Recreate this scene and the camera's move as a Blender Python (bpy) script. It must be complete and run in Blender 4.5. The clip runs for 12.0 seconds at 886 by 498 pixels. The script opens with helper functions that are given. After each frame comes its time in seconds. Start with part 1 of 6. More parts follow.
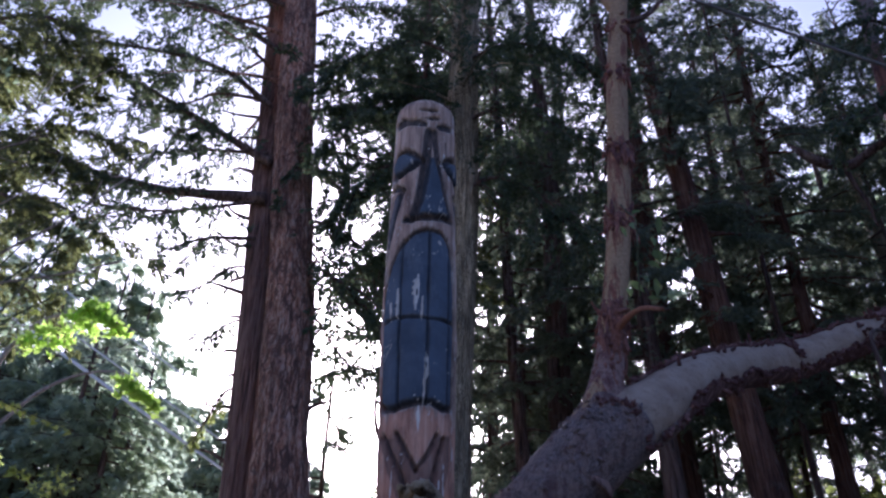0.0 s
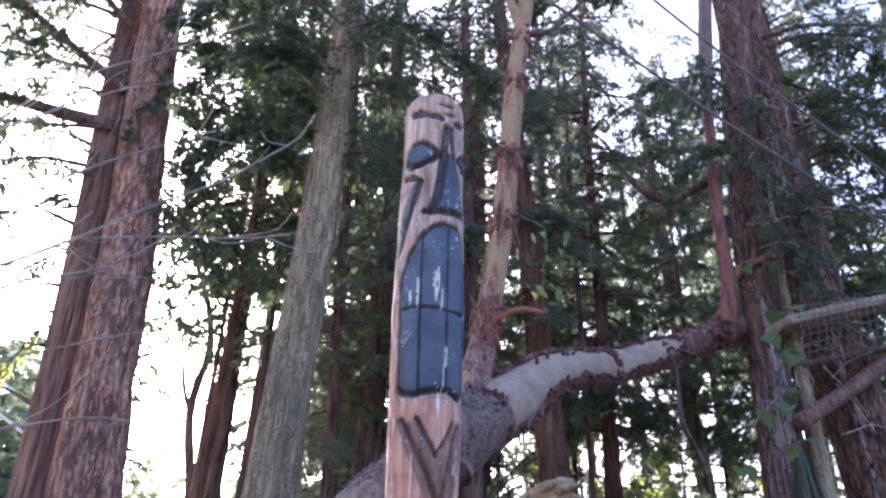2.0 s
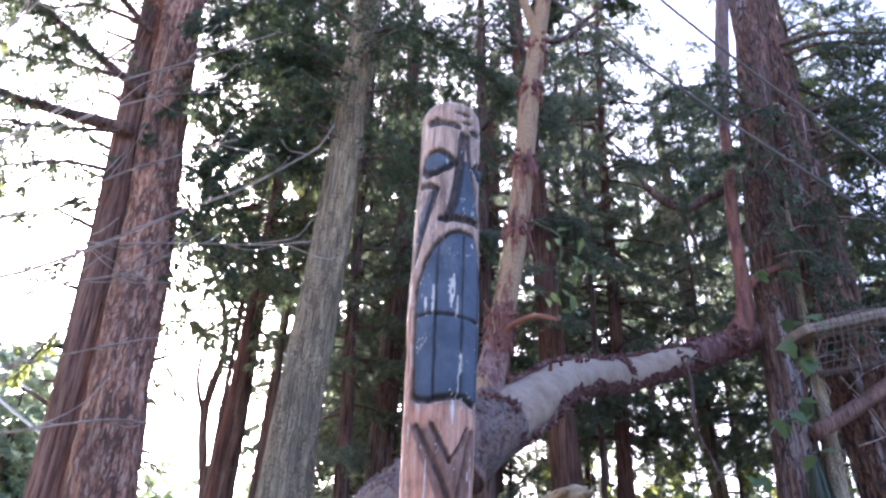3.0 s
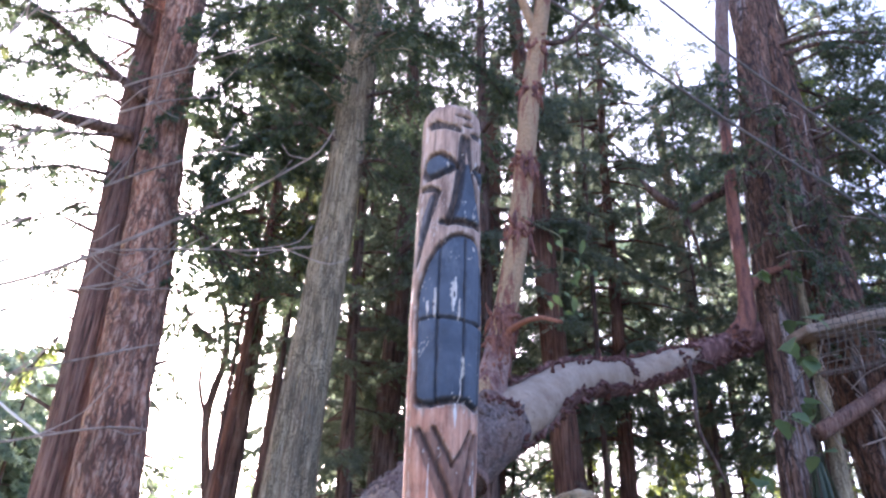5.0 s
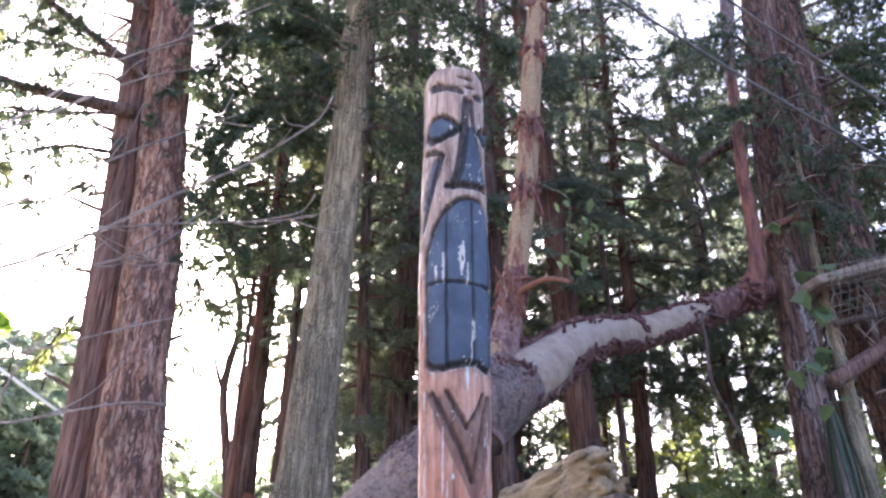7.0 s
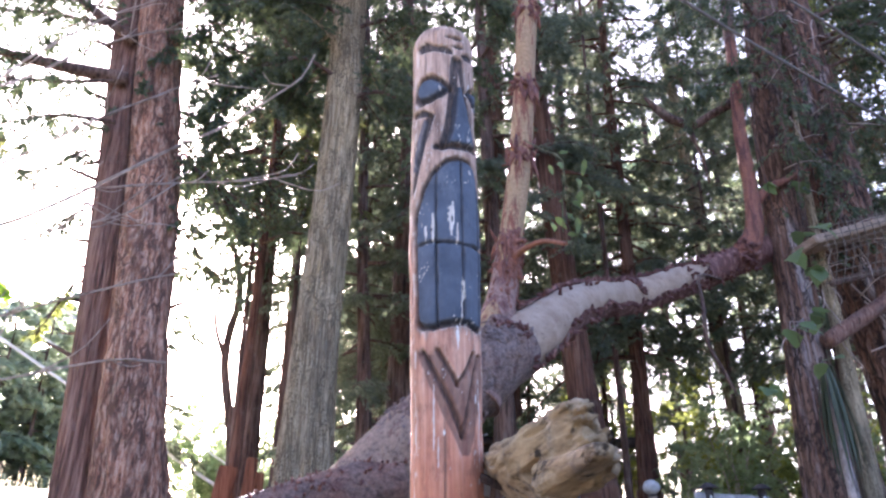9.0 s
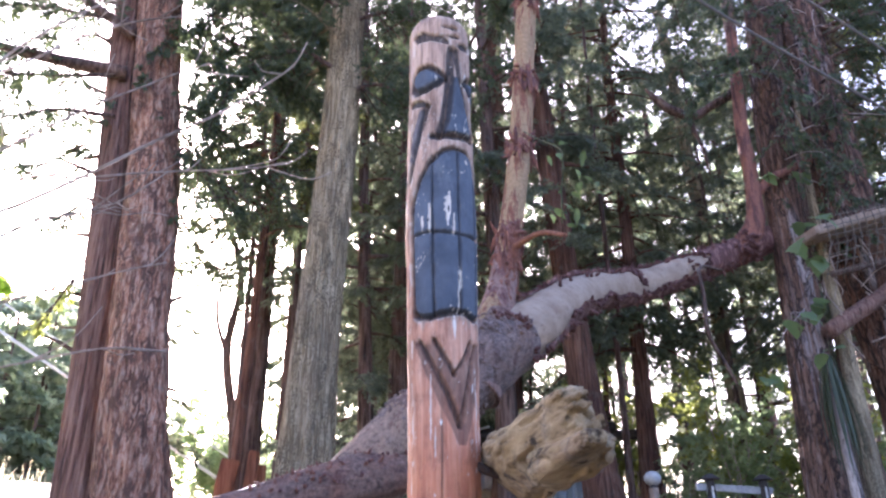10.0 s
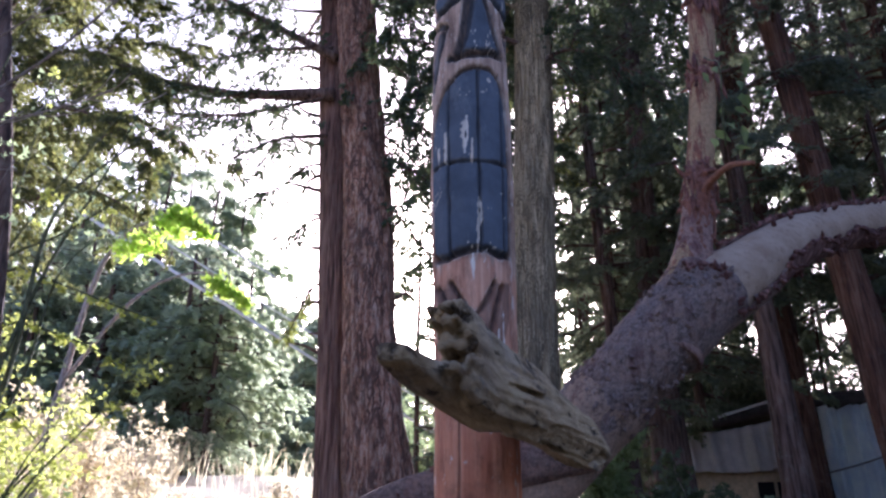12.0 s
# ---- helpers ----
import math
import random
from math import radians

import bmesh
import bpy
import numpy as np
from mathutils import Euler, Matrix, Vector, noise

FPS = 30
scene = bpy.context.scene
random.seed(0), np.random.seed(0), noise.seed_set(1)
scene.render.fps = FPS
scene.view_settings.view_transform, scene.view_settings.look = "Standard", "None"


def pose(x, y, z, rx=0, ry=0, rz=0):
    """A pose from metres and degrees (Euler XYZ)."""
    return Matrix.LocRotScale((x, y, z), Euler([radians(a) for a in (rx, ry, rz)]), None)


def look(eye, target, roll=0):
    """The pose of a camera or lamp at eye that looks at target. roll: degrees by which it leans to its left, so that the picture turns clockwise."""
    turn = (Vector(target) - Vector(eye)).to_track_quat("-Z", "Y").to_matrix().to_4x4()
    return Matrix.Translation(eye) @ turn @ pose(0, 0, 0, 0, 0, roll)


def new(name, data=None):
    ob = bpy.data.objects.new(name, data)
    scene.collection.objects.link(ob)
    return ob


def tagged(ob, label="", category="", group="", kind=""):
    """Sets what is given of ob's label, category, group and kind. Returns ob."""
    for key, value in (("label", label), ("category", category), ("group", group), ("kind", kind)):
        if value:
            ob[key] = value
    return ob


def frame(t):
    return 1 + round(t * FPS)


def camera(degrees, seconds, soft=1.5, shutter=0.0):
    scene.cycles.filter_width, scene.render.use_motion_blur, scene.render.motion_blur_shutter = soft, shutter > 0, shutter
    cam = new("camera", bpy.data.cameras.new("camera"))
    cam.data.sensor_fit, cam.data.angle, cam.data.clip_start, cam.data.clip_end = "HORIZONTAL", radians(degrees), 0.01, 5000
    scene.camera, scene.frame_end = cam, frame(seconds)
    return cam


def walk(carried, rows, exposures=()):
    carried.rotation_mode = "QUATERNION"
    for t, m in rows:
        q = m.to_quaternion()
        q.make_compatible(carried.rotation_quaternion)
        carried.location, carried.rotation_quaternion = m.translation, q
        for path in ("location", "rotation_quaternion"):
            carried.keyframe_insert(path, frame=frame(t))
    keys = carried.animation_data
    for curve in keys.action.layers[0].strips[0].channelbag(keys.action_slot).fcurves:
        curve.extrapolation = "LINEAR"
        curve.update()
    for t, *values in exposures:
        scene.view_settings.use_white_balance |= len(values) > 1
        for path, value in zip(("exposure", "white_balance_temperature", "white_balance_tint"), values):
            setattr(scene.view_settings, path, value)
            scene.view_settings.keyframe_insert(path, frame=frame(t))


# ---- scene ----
cam = camera(61.8, 12.0, soft=2.45)
PATH = [
    (0, (0.155, 0.207, 1.546), (0.065, 1.916, 2.58), 0.7),
    (0.5, (-0.15, 0.201, 1.558), (0.026, 1.911, 2.582), 0.6),
    (1, (-0.288, 0.203, 1.533), (-0.054, 1.92, 2.531), 0.9),
    (1.5, (-0.748, 0.145, 1.55), (-0.394, 1.853, 2.528), 1.5),
    (2, (-0.931, 0.124, 1.554), (-0.494, 1.815, 2.528), 1.4),
    (2.5, (-0.953, 0.122, 1.549), (-0.519, 1.816, 2.519), 1.8),
    (3, (-0.948, 0.096, 1.546), (-0.549, 1.79, 2.532), 2.5),
    (5, (-0.949, 0.099, 1.556), (-0.554, 1.791, 2.546), 2.2),
    (5.5, (-0.963, 0.128, 1.559), (-0.575, 1.819, 2.554), 2.1),
    (6, (-0.967, 0.135, 1.57), (-0.585, 1.836, 2.55), 1.7),
    (6.5, (-0.96, 0.114, 1.569), (-0.594, 1.824, 2.54), 1.2),
    (7, (-0.938, 0.116, 1.561), (-0.553, 1.856, 2.468), 0.2),
    (7.5, (-0.908, 0.112, 1.535), (-0.524, 1.892, 2.363), -0.1),
    (9.5, (-0.881, 0.1, 1.522), (-0.486, 1.88, 2.346), -0.7),
    (10, (-0.864, 0.107, 1.514), (-0.473, 1.894, 2.323), -0.8),
    (10.5, (-0.811, 0.14, 1.516), (-0.458, 1.944, 2.305), -1.8),
    (11, (-0.462, 0.175, 1.506), (-0.347, 1.976, 2.367), -2.7),
    (11.5, (-0.073, 0.256, 1.503), (-0.156, 2.077, 2.326), -1.4),
    (12, (0.268, 0.585, 1.464), (-0.062, 2.393, 2.253), -0.0),
]
LOOKS = [(0.0, 0.62, 4900, 31), (0.4, 0.78, 4950, 30), (1.0, 1.52, 5100, 28), (1.5, 2.12, 5250, 28), (2.5, 2.54, 5330, 28), (5.5, 2.61, 5450, 28), (7.5, 2.73, 5630, 29), (9.5, 2.76, 5650, 29),
         (10.5, 2.76, 5600, 29), (11.0, 2.60, 5380, 28), (11.5, 1.90, 5180, 30), (12.0, 1.38, 5330, 31)]
walk(cam, [(t, look(eye, target, roll)) for t, eye, target, roll in PATH], LOOKS)


# ---- light ----
SUN_AZ, SUN_EL = -5.0, 19.0          # degrees from +y towards +x, and above the horizon
world = bpy.data.worlds.new("world")
scene.world = world
world.use_nodes = True
wn = world.node_tree
sky = wn.nodes.new("ShaderNodeTexSky")
sky.sky_type = "NISHITA"
sky.sun_disc = False
sky.sun_elevation = radians(SUN_EL)
sky.sun_rotation = radians(SUN_AZ)
sky.air_density, sky.dust_density, sky.ozone_density = 0.85, 6.0, 1.0
wn.nodes["Background"].inputs["Strength"].default_value = 0.15
wn.links.new(sky.outputs[0], wn.nodes["Background"].inputs["Color"])
sun_way = Vector((math.sin(radians(SUN_AZ)) * math.cos(radians(SUN_EL)), math.cos(radians(SUN_AZ)) * math.cos(radians(SUN_EL)), math.sin(radians(SUN_EL))))
sun = new("sun", bpy.data.lights.new("sun", "SUN"))
sun.data.energy, sun.data.angle, sun.data.color = 5.0, radians(0.5), (1.0, 0.93, 0.82)
sun.matrix_world = look(sun_way * 50, (0, 0, 0))

# ---- materials ----


def ramp_node(nt, fac, stops):
    r = nt.nodes.new("ShaderNodeValToRGB")
    while len(r.color_ramp.elements) < len(stops):
        r.color_ramp.elements.new(0.5)
    for e, (p, c) in zip(r.color_ramp.elements, stops):
        e.position, e.color = p, (*c, 1)
    nt.links.new(fac, r.inputs[0])
    return r.outputs[0]


def noise_node(nt, vec, scale, detail=6.0, rough=0.6, stretch=None):
    if stretch:
        m = nt.nodes.new("ShaderNodeMapping")
        m.inputs["Scale"].default_value = stretch
        nt.links.new(vec, m.inputs[0])
        vec = m.outputs[0]
    n = nt.nodes.new("ShaderNodeTexNoise")
    n.inputs["Scale"].default_value, n.inputs["Detail"].default_value, n.inputs["Roughness"].default_value = scale, detail, rough
    nt.links.new(vec, n.inputs["Vector"])
    return n.outputs[0]


def mix_node(nt, fac, a, b, mode="MIX"):
    m = nt.nodes.new("ShaderNodeMix")
    m.data_type, m.blend_type = "RGBA", mode
    for sock, v in ((m.inputs[0], fac), (m.inputs[6], a), (m.inputs[7], b)):
        if isinstance(v, bpy.types.NodeSocket):
            nt.links.new(v, sock)
        elif isinstance(v, tuple):
            sock.default_value = (*v, 1)
        else:
            sock.default_value = v
    return m.outputs[2]


def material(name, rough=0.8):
    m = bpy.data.materials.new(name)
    m.use_nodes = True
    nt = m.node_tree
    b = nt.nodes["Principled BSDF"]
    b.inputs["Roughness"].default_value = rough
    co = nt.nodes.new("ShaderNodeTexCoord").outputs["Object"]
    return m, nt, b, co


def bump_node(nt, b, height, strength, distance):
    n = nt.nodes.new("ShaderNodeBump")
    n.inputs["Strength"].default_value, n.inputs["Distance"].default_value = strength, distance
    nt.links.new(height, n.inputs["Height"])
    nt.links.new(n.outputs[0], b.inputs["Normal"])


def crack_node(nt, co, scale, stretch, wander=0.25):
    """Distance to the nearest crack of a broken, wandering net."""
    n = nt.nodes.new("ShaderNodeTexNoise")
    n.inputs["Scale"].default_value, n.inputs["Detail"].default_value = scale * 0.45, 4
    nt.links.new(co, n.inputs["Vector"])
    add = nt.nodes.new("ShaderNodeVectorMath")
    add.operation = "MULTIPLY_ADD"
    nt.links.new(n.outputs[1], add.inputs[0])
    add.inputs[1].default_value = (wander, wander, wander)
    nt.links.new(co, add.inputs[2])
    m = nt.nodes.new("ShaderNodeMapping")
    m.inputs["Scale"].default_value = stretch
    nt.links.new(add.outputs[0], m.inputs[0])
    v = nt.nodes.new("ShaderNodeTexVoronoi")
    v.feature = "DISTANCE_TO_EDGE"
    v.inputs["Scale"].default_value = scale
    nt.links.new(m.outputs[0], v.inputs["Vector"])
    return v.outputs["Distance"]


def bark_material(name, deep, mid, pale, stretch=(1, 1, 0.15), scale=14.0, moss=0.0, plate=0.0, plate_stretch=(1, 1, 0.3), moss_grain=(5.0, (1, 1, 1)), moss_colour=(0.30, 0.32, 0.27)):
    """Fissured bark: dark furrows, plates in two tones, stains and a little lichen."""
    m, nt, b, co = material(name, 0.9)
    fine = noise_node(nt, co, scale, 8, 0.7, stretch)
    broad = noise_node(nt, co, 1.6, 4, 0.6, (1, 1, 0.4))
    col = ramp_node(nt, fine, [(0.35, deep), (0.47, mid), (0.60, pale)])
    tint = ramp_node(nt, broad, [(0.3, (0.55, 0.52, 0.52)), (0.7, (1.2, 1.12, 1.06))])
    col = mix_node(nt, 1.0, col, tint, "MULTIPLY")
    height = fine
    if moss:
        spots = ramp_node(nt, noise_node(nt, co, moss_grain[0], 8, 0.7, moss_grain[1]), [(0.55, (0, 0, 0)), (0.66, (moss, moss, moss))])
        col = mix_node(nt, spots, col, moss_colour)
    if plate:
        edge_ = ramp_node(nt, crack_node(nt, co, plate, plate_stretch, 0.22), [(0.0, (0, 0, 0)), (0.05, (0.1, 0.1, 0.1)), (0.13, (1, 1, 1))])
        worn = ramp_node(nt, noise_node(nt, co, 3.5, 6, 0.7, (1, 1, 0.5)), [(0.46, (1, 1, 1)), (0.62, (0.25, 0.25, 0.25))])
        shown = mix_node(nt, worn, (1, 1, 1), edge_)
        col = mix_node(nt, shown, deep, col)
        height = mix_node(nt, 0.55, shown, fine)
    nt.links.new(col, b.inputs["Base Color"])
    bump_node(nt, b, height, 1.0, 0.04)
    return m


def arbutus_material(name, skin, flake, grey=None, share=0.5, grain=(1, 1, 0.14)):
    """Arbutus bark: smooth skin with torn red flakes, or old grey scales between fine cracks."""
    m, nt, b, co = material(name, 0.75)
    fl = noise_node(nt, co, 9.0, 9, 0.75, grain)
    sc = noise_node(nt, co, 24.0, 6, 0.7)
    col = mix_node(nt, ramp_node(nt, fl, [(share, (0, 0, 0)), (share + 0.06, (1, 1, 1))]), skin, flake)
    col = mix_node(nt, 1.0, col, ramp_node(nt, sc, [(0.3, (0.6, 0.6, 0.6)), (0.7, (1.2, 1.2, 1.2))]), "MULTIPLY")
    height = fl
    if grey:
        scale = ramp_node(nt, sc, [(0.34, tuple(0.3 * c for c in grey)), (0.5, grey), (0.7, tuple(1.5 * c for c in grey))])
        cracks = ramp_node(nt, crack_node(nt, co, 20.0, (1, 1, 0.7), 0.5), [(0.0, (0.3, 0.3, 0.3)), (0.10, (1, 1, 1))])
        scale = mix_node(nt, ramp_node(nt, noise_node(nt, co, 5.0, 5, 0.7), [(0.42, (0, 0, 0)), (0.6, (0.8, 0.8, 0.8))]), scale, cracks, "MULTIPLY")
        col = mix_node(nt, ramp_node(nt, noise_node(nt, co, 2.6, 7, 0.75), [(0.42, (0.05, 0.05, 0.05)), (0.58, (0.9, 0.9, 0.9))]), col, scale)
        height = mix_node(nt, 0.5, cracks, sc)
    nt.links.new(col, b.inputs["Base Color"])
    bump_node(nt, b, height, 0.9, 0.04)
    return m


def bare_wood_material():
    m, nt, b, co = material("bare_wood", 0.7)
    a = noise_node(nt, co, 3.0, 6, 0.6)
    col = ramp_node(nt, a, [(0.3, (0.28, 0.19, 0.125)), (0.5, (0.39, 0.285, 0.20)), (0.8, (0.47, 0.36, 0.265))])
    grime = ramp_node(nt, noise_node(nt, co, 14.0, 8, 0.75), [(0.34, (0.45, 0.38, 0.34)), (0.47, (1, 1, 1))])
    col = mix_node(nt, 0.75, col, grime, "MULTIPLY")
    smear = ramp_node(nt, noise_node(nt, co, 5.0, 7, 0.7), [(0.58, (0, 0, 0)), (0.68, (0.55, 0.55, 0.55))])
    col = mix_node(nt, smear, col, (0.24, 0.13, 0.10))
    nt.links.new(col, b.inputs["Base Color"])
    bump_node(nt, b, noise_node(nt, co, 9.0, 8, 0.65), 0.7, 0.03)
    return m


def driftwood_material():
    m, nt, b, co = material("driftwood", 0.8)
    g = noise_node(nt, co, 22.0, 8, 0.7, (1, 0.16, 1))
    p = noise_node(nt, co, 4.0, 5, 0.6)
    pits = ramp_node(nt, noise_node(nt, co, 16.0, 5, 0.65, (1, 0.45, 1)), [(0.33, (0.10, 0.08, 0.06)), (0.41, (1, 1, 1))])
    col = ramp_node(nt, g, [(0.34, (0.13, 0.085, 0.04)), (0.48, (0.40, 0.285, 0.15)), (0.72, (0.60, 0.46, 0.27))])
    split = ramp_node(nt, noise_node(nt, co, 11.0, 5, 0.55, (1, 0.35, 1)), [(0.465, (1, 1, 1)), (0.485, (0.10, 0.08, 0.06)), (0.515, (0.10, 0.08, 0.06)), (0.535, (1, 1, 1))])
    col = mix_node(nt, ramp_node(nt, p, [(0.45, (0.0, 0.0, 0.0)), (0.65, (0.8, 0.8, 0.8))]), col, mix_node(nt, 1.0, col, split, "MULTIPLY"))
    col = mix_node(nt, ramp_node(nt, p, [(0.50, (0, 0, 0)), (0.68, (0.35, 0.35, 0.35))]), col, (0.46, 0.44, 0.40))
    col = mix_node(nt, 1.0, col, pits, "MULTIPLY")
    sx = nt.nodes.new("ShaderNodeSeparateXYZ")
    nt.links.new(co, sx.inputs[0])
    rot = nt.nodes.new("ShaderNodeMapRange")
    rot.inputs[1].default_value, rot.inputs[2].default_value = 2.42, 1.95
    nt.links.new(sx.outputs[1], rot.inputs[0])
    rotten = ramp_node(nt, noise_node(nt, co, 7.0, 6, 0.7, (1, 0.3, 1)), [(0.38, (0, 0, 0)), (0.56, (0.8, 0.8, 0.8))])
    col = mix_node(nt, mix_node(nt, 1.0, rotten, rot.outputs[0], "MULTIPLY"), col, (0.17, 0.095, 0.035))
    g = mix_node(nt, 0.5, g, pits)
    nt.links.new(col, b.inputs["Base Color"])
    bump_node(nt, b, g, 1.0, 0.05)
    return m


def pole_material():
    """Carved cedar: bare wood above, worn red stain below, slate-blue and black paint where the carving has it."""
    m, nt, b, co = material("carved_wood", 0.75)
    at = nt.nodes.new("ShaderNodeAttribute")
    at.attribute_name = "paint"
    sep = nt.nodes.new("ShaderNodeSeparateColor")
    nt.links.new(at.outputs["Color"], sep.inputs[0])
    chip = nt.nodes.new("ShaderNodeAttribute")
    chip.attribute_name = "chip"
    grain = noise_node(nt, co, 30.0, 8, 0.65, (1, 1, 0.05))
    blot = noise_node(nt, co, 5.0, 6, 0.65)
    speck = noise_node(nt, co, 45.0, 6, 0.75)
    wood = ramp_node(nt, grain, [(0.3, (0.25, 0.15, 0.105)), (0.5, (0.55, 0.378, 0.265)), (0.72, (0.78, 0.612, 0.47))])
    red = ramp_node(nt, grain, [(0.3, (0.46, 0.155, 0.08)), (0.5, (0.60, 0.235, 0.12)), (0.72, (0.70, 0.345, 0.195))])
    scuff = ramp_node(nt, noise_node(nt, co, 16.0, 8, 0.75, (1, 1, 0.22)), [(0.60, (0, 0, 0)), (0.68, (0.55, 0.55, 0.55))])
    red = mix_node(nt, scuff, red, (0.68, 0.50, 0.42))
    col = mix_node(nt, sep.outputs[2], wood, red)
    col = mix_node(nt, 1.0, col, ramp_node(nt, blot, [(0.28, (0.48, 0.45, 0.44)), (0.45, (0.95, 0.92, 0.92)), (0.7, (1.15, 1.14, 1.14))]), "MULTIPLY")
    grime = ramp_node(nt, noise_node(nt, co, 11.0, 8, 0.75, (1, 1, 0.3)), [(0.36, (0.42, 0.38, 0.37)), (0.5, (1, 1, 1))])
    col = mix_node(nt, 0.7, col, grime, "MULTIPLY")
    blue = ramp_node(nt, blot, [(0.3, (0.05, 0.064, 0.085)), (0.7, (0.115, 0.138, 0.175))])
    rubbed = ramp_node(nt, noise_node(nt, co, 13.0, 8, 0.75, (1, 1, 0.35)), [(0.56, (0, 0, 0)), (0.68, (0.6, 0.6, 0.6))])
    blue = mix_node(nt, rubbed, blue, (0.20, 0.215, 0.235))
    blue = mix_node(nt, ramp_node(nt, speck, [(0.66, (0, 0, 0)), (0.72, (0.5, 0.5, 0.5))]), blue, (0.26, 0.28, 0.31))
    col = mix_node(nt, sep.outputs[0], col, blue)
    col = mix_node(nt, sep.outputs[1], col, (0.022, 0.019, 0.019))
    col = mix_node(nt, chip.outputs["Fac"], col, ramp_node(nt, grain, [(0.35, (0.5, 0.42, 0.33)), (0.6, (0.82, 0.76, 0.66))]))
    nt.links.new(col, b.inputs["Base Color"])
    bump_node(nt, b, mix_node(nt, 0.5, grain, speck), 0.55, 0.008)
    return m


def leaf_material(name, dark, light, through_colour, glow=0.45, rough=0.55):
    """Foliage: each leaf its own shade; part of the light passes through."""
    m = bpy.data.materials.new(name)
    m.use_nodes = True
    nt = m.node_tree
    b = nt.nodes["Principled BSDF"]
    b.inputs["Roughness"].default_value = rough
    g = nt.nodes.new("ShaderNodeNewGeometry")
    co = nt.nodes.new("ShaderNodeTexCoord").outputs["Object"]
    col = ramp_node(nt, g.outputs["Random Per Island"], [(0.0, dark), (0.75, light), (1.0, tuple(0.5 * a + 0.5 * c for a, c in zip(light, through_colour)))])
    patch = ramp_node(nt, noise_node(nt, co, 0.9, 3), [(0.35, (0.7, 0.75, 0.8)), (0.65, (1.2, 1.15, 1.0))])
    col = mix_node(nt, 1.0, col, patch, "MULTIPLY")
    nt.links.new(col, b.inputs["Base Color"])
    tr = nt.nodes.new("ShaderNodeBsdfTranslucent")
    nt.links.new(mix_node(nt, 0.6, col, through_colour), tr.inputs[0])
    mx = nt.nodes.new("ShaderNodeMixShader")
    mx.inputs[0].default_value = glow
    nt.links.new(b.outputs[0], mx.inputs[1])
    nt.links.new(tr.outputs[0], mx.inputs[2])
    nt.links.new(mx.outputs[0], nt.nodes["Material Output"].inputs[0])
    return m


FIR_BARK = bark_material("fir_bark", (0.10, 0.05, 0.034), (0.36, 0.175, 0.108), (0.56, 0.39, 0.29), (1, 1, 0.30), 15.0, 0.35, 8.0, (1, 1, 0.07))
EAST_CEDAR = bark_material("east_cedar_bark", (0.030, 0.017, 0.012), (0.155, 0.082, 0.052), (0.25, 0.16, 0.11), (1, 1, 0.10), 16.0, 0.55, 9.0, (1, 1, 0.1), (2.6, (1, 1, 0.06)), (0.52, 0.48, 0.47))
EAST_BARK = bark_material("old_fir_bark", (0.024, 0.013, 0.009), (0.155, 0.074, 0.044), (0.26, 0.165, 0.115), (1, 1, 0.16), 13.0, 0.6, 7.0, (1, 1, 0.14), (3.0, (1, 1, 0.07)), (0.47, 0.44, 0.43))
CEDAR_RED = bark_material("cedar_red", (0.035, 0.019, 0.014), (0.185, 0.095, 0.068), (0.32, 0.20, 0.15), (1, 1, 0.045), 18.0, 0.12)
# darker copy of cedar_red: the wood's shade is put into the colour
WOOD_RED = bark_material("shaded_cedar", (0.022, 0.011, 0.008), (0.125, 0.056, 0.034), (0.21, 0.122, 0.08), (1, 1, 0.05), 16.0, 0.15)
CEDAR_GREY = bark_material("cedar_grey", (0.125, 0.095, 0.055), (0.41, 0.33, 0.195), (0.63, 0.54, 0.36), (1, 1, 0.045), 30.0, 0.14, 22.0, (1, 1, 0.035))
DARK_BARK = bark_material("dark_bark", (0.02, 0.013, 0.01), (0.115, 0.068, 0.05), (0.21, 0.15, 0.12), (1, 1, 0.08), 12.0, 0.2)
TWIG = bark_material("twig_bark", (0.30, 0.245, 0.21), (0.52, 0.44, 0.38), (0.68, 0.60, 0.53), (1, 1, 0.3), 30.0)
TWIG_TAN = bark_material("tan_twig", (0.36, 0.28, 0.21), (0.62, 0.52, 0.42), (0.76, 0.67, 0.56), (1, 1, 0.3), 30.0)
LEAF_DARK = leaf_material("conifer_leaf", (0.042, 0.064, 0.046), (0.105, 0.138, 0.082), (0.19, 0.23, 0.09), 0.38)
# lighter and bluer than conifer_leaf: some haze is in the colour
LEAF_FAR = leaf_material("far_leaf", (0.058, 0.082, 0.068), (0.15, 0.185, 0.135), (0.30, 0.33, 0.18), 0.52)
# pale grey-green on purpose: distance haze is put into these leaf colours
LEAF_HAZE = leaf_material("hazed_hill_leaf", (0.31, 0.38, 0.27), (0.39, 0.46, 0.33), (0.53, 0.60, 0.40), 0.70, 0.9)
# brighter copy of broad_leaf, with backlight put into the colour
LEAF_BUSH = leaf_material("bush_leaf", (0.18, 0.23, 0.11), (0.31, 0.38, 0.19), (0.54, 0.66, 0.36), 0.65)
# the maple's backlit glow, put into bright base and transmission colours
LEAF_MAPLE = leaf_material("backlit_maple_leaf", (0.20, 0.32, 0.05), (0.34, 0.50, 0.09), (0.74, 0.94, 0.17), 0.8)
LEAF_BROWN = leaf_material("brown_sprays", (0.055, 0.062, 0.032), (0.125, 0.135, 0.06), (0.32, 0.34, 0.10), 0.48)
LEAF_RUST = leaf_material("rusty_sprays", (0.09, 0.075, 0.05), (0.20, 0.15, 0.10), (0.36, 0.27, 0.12), 0.5)
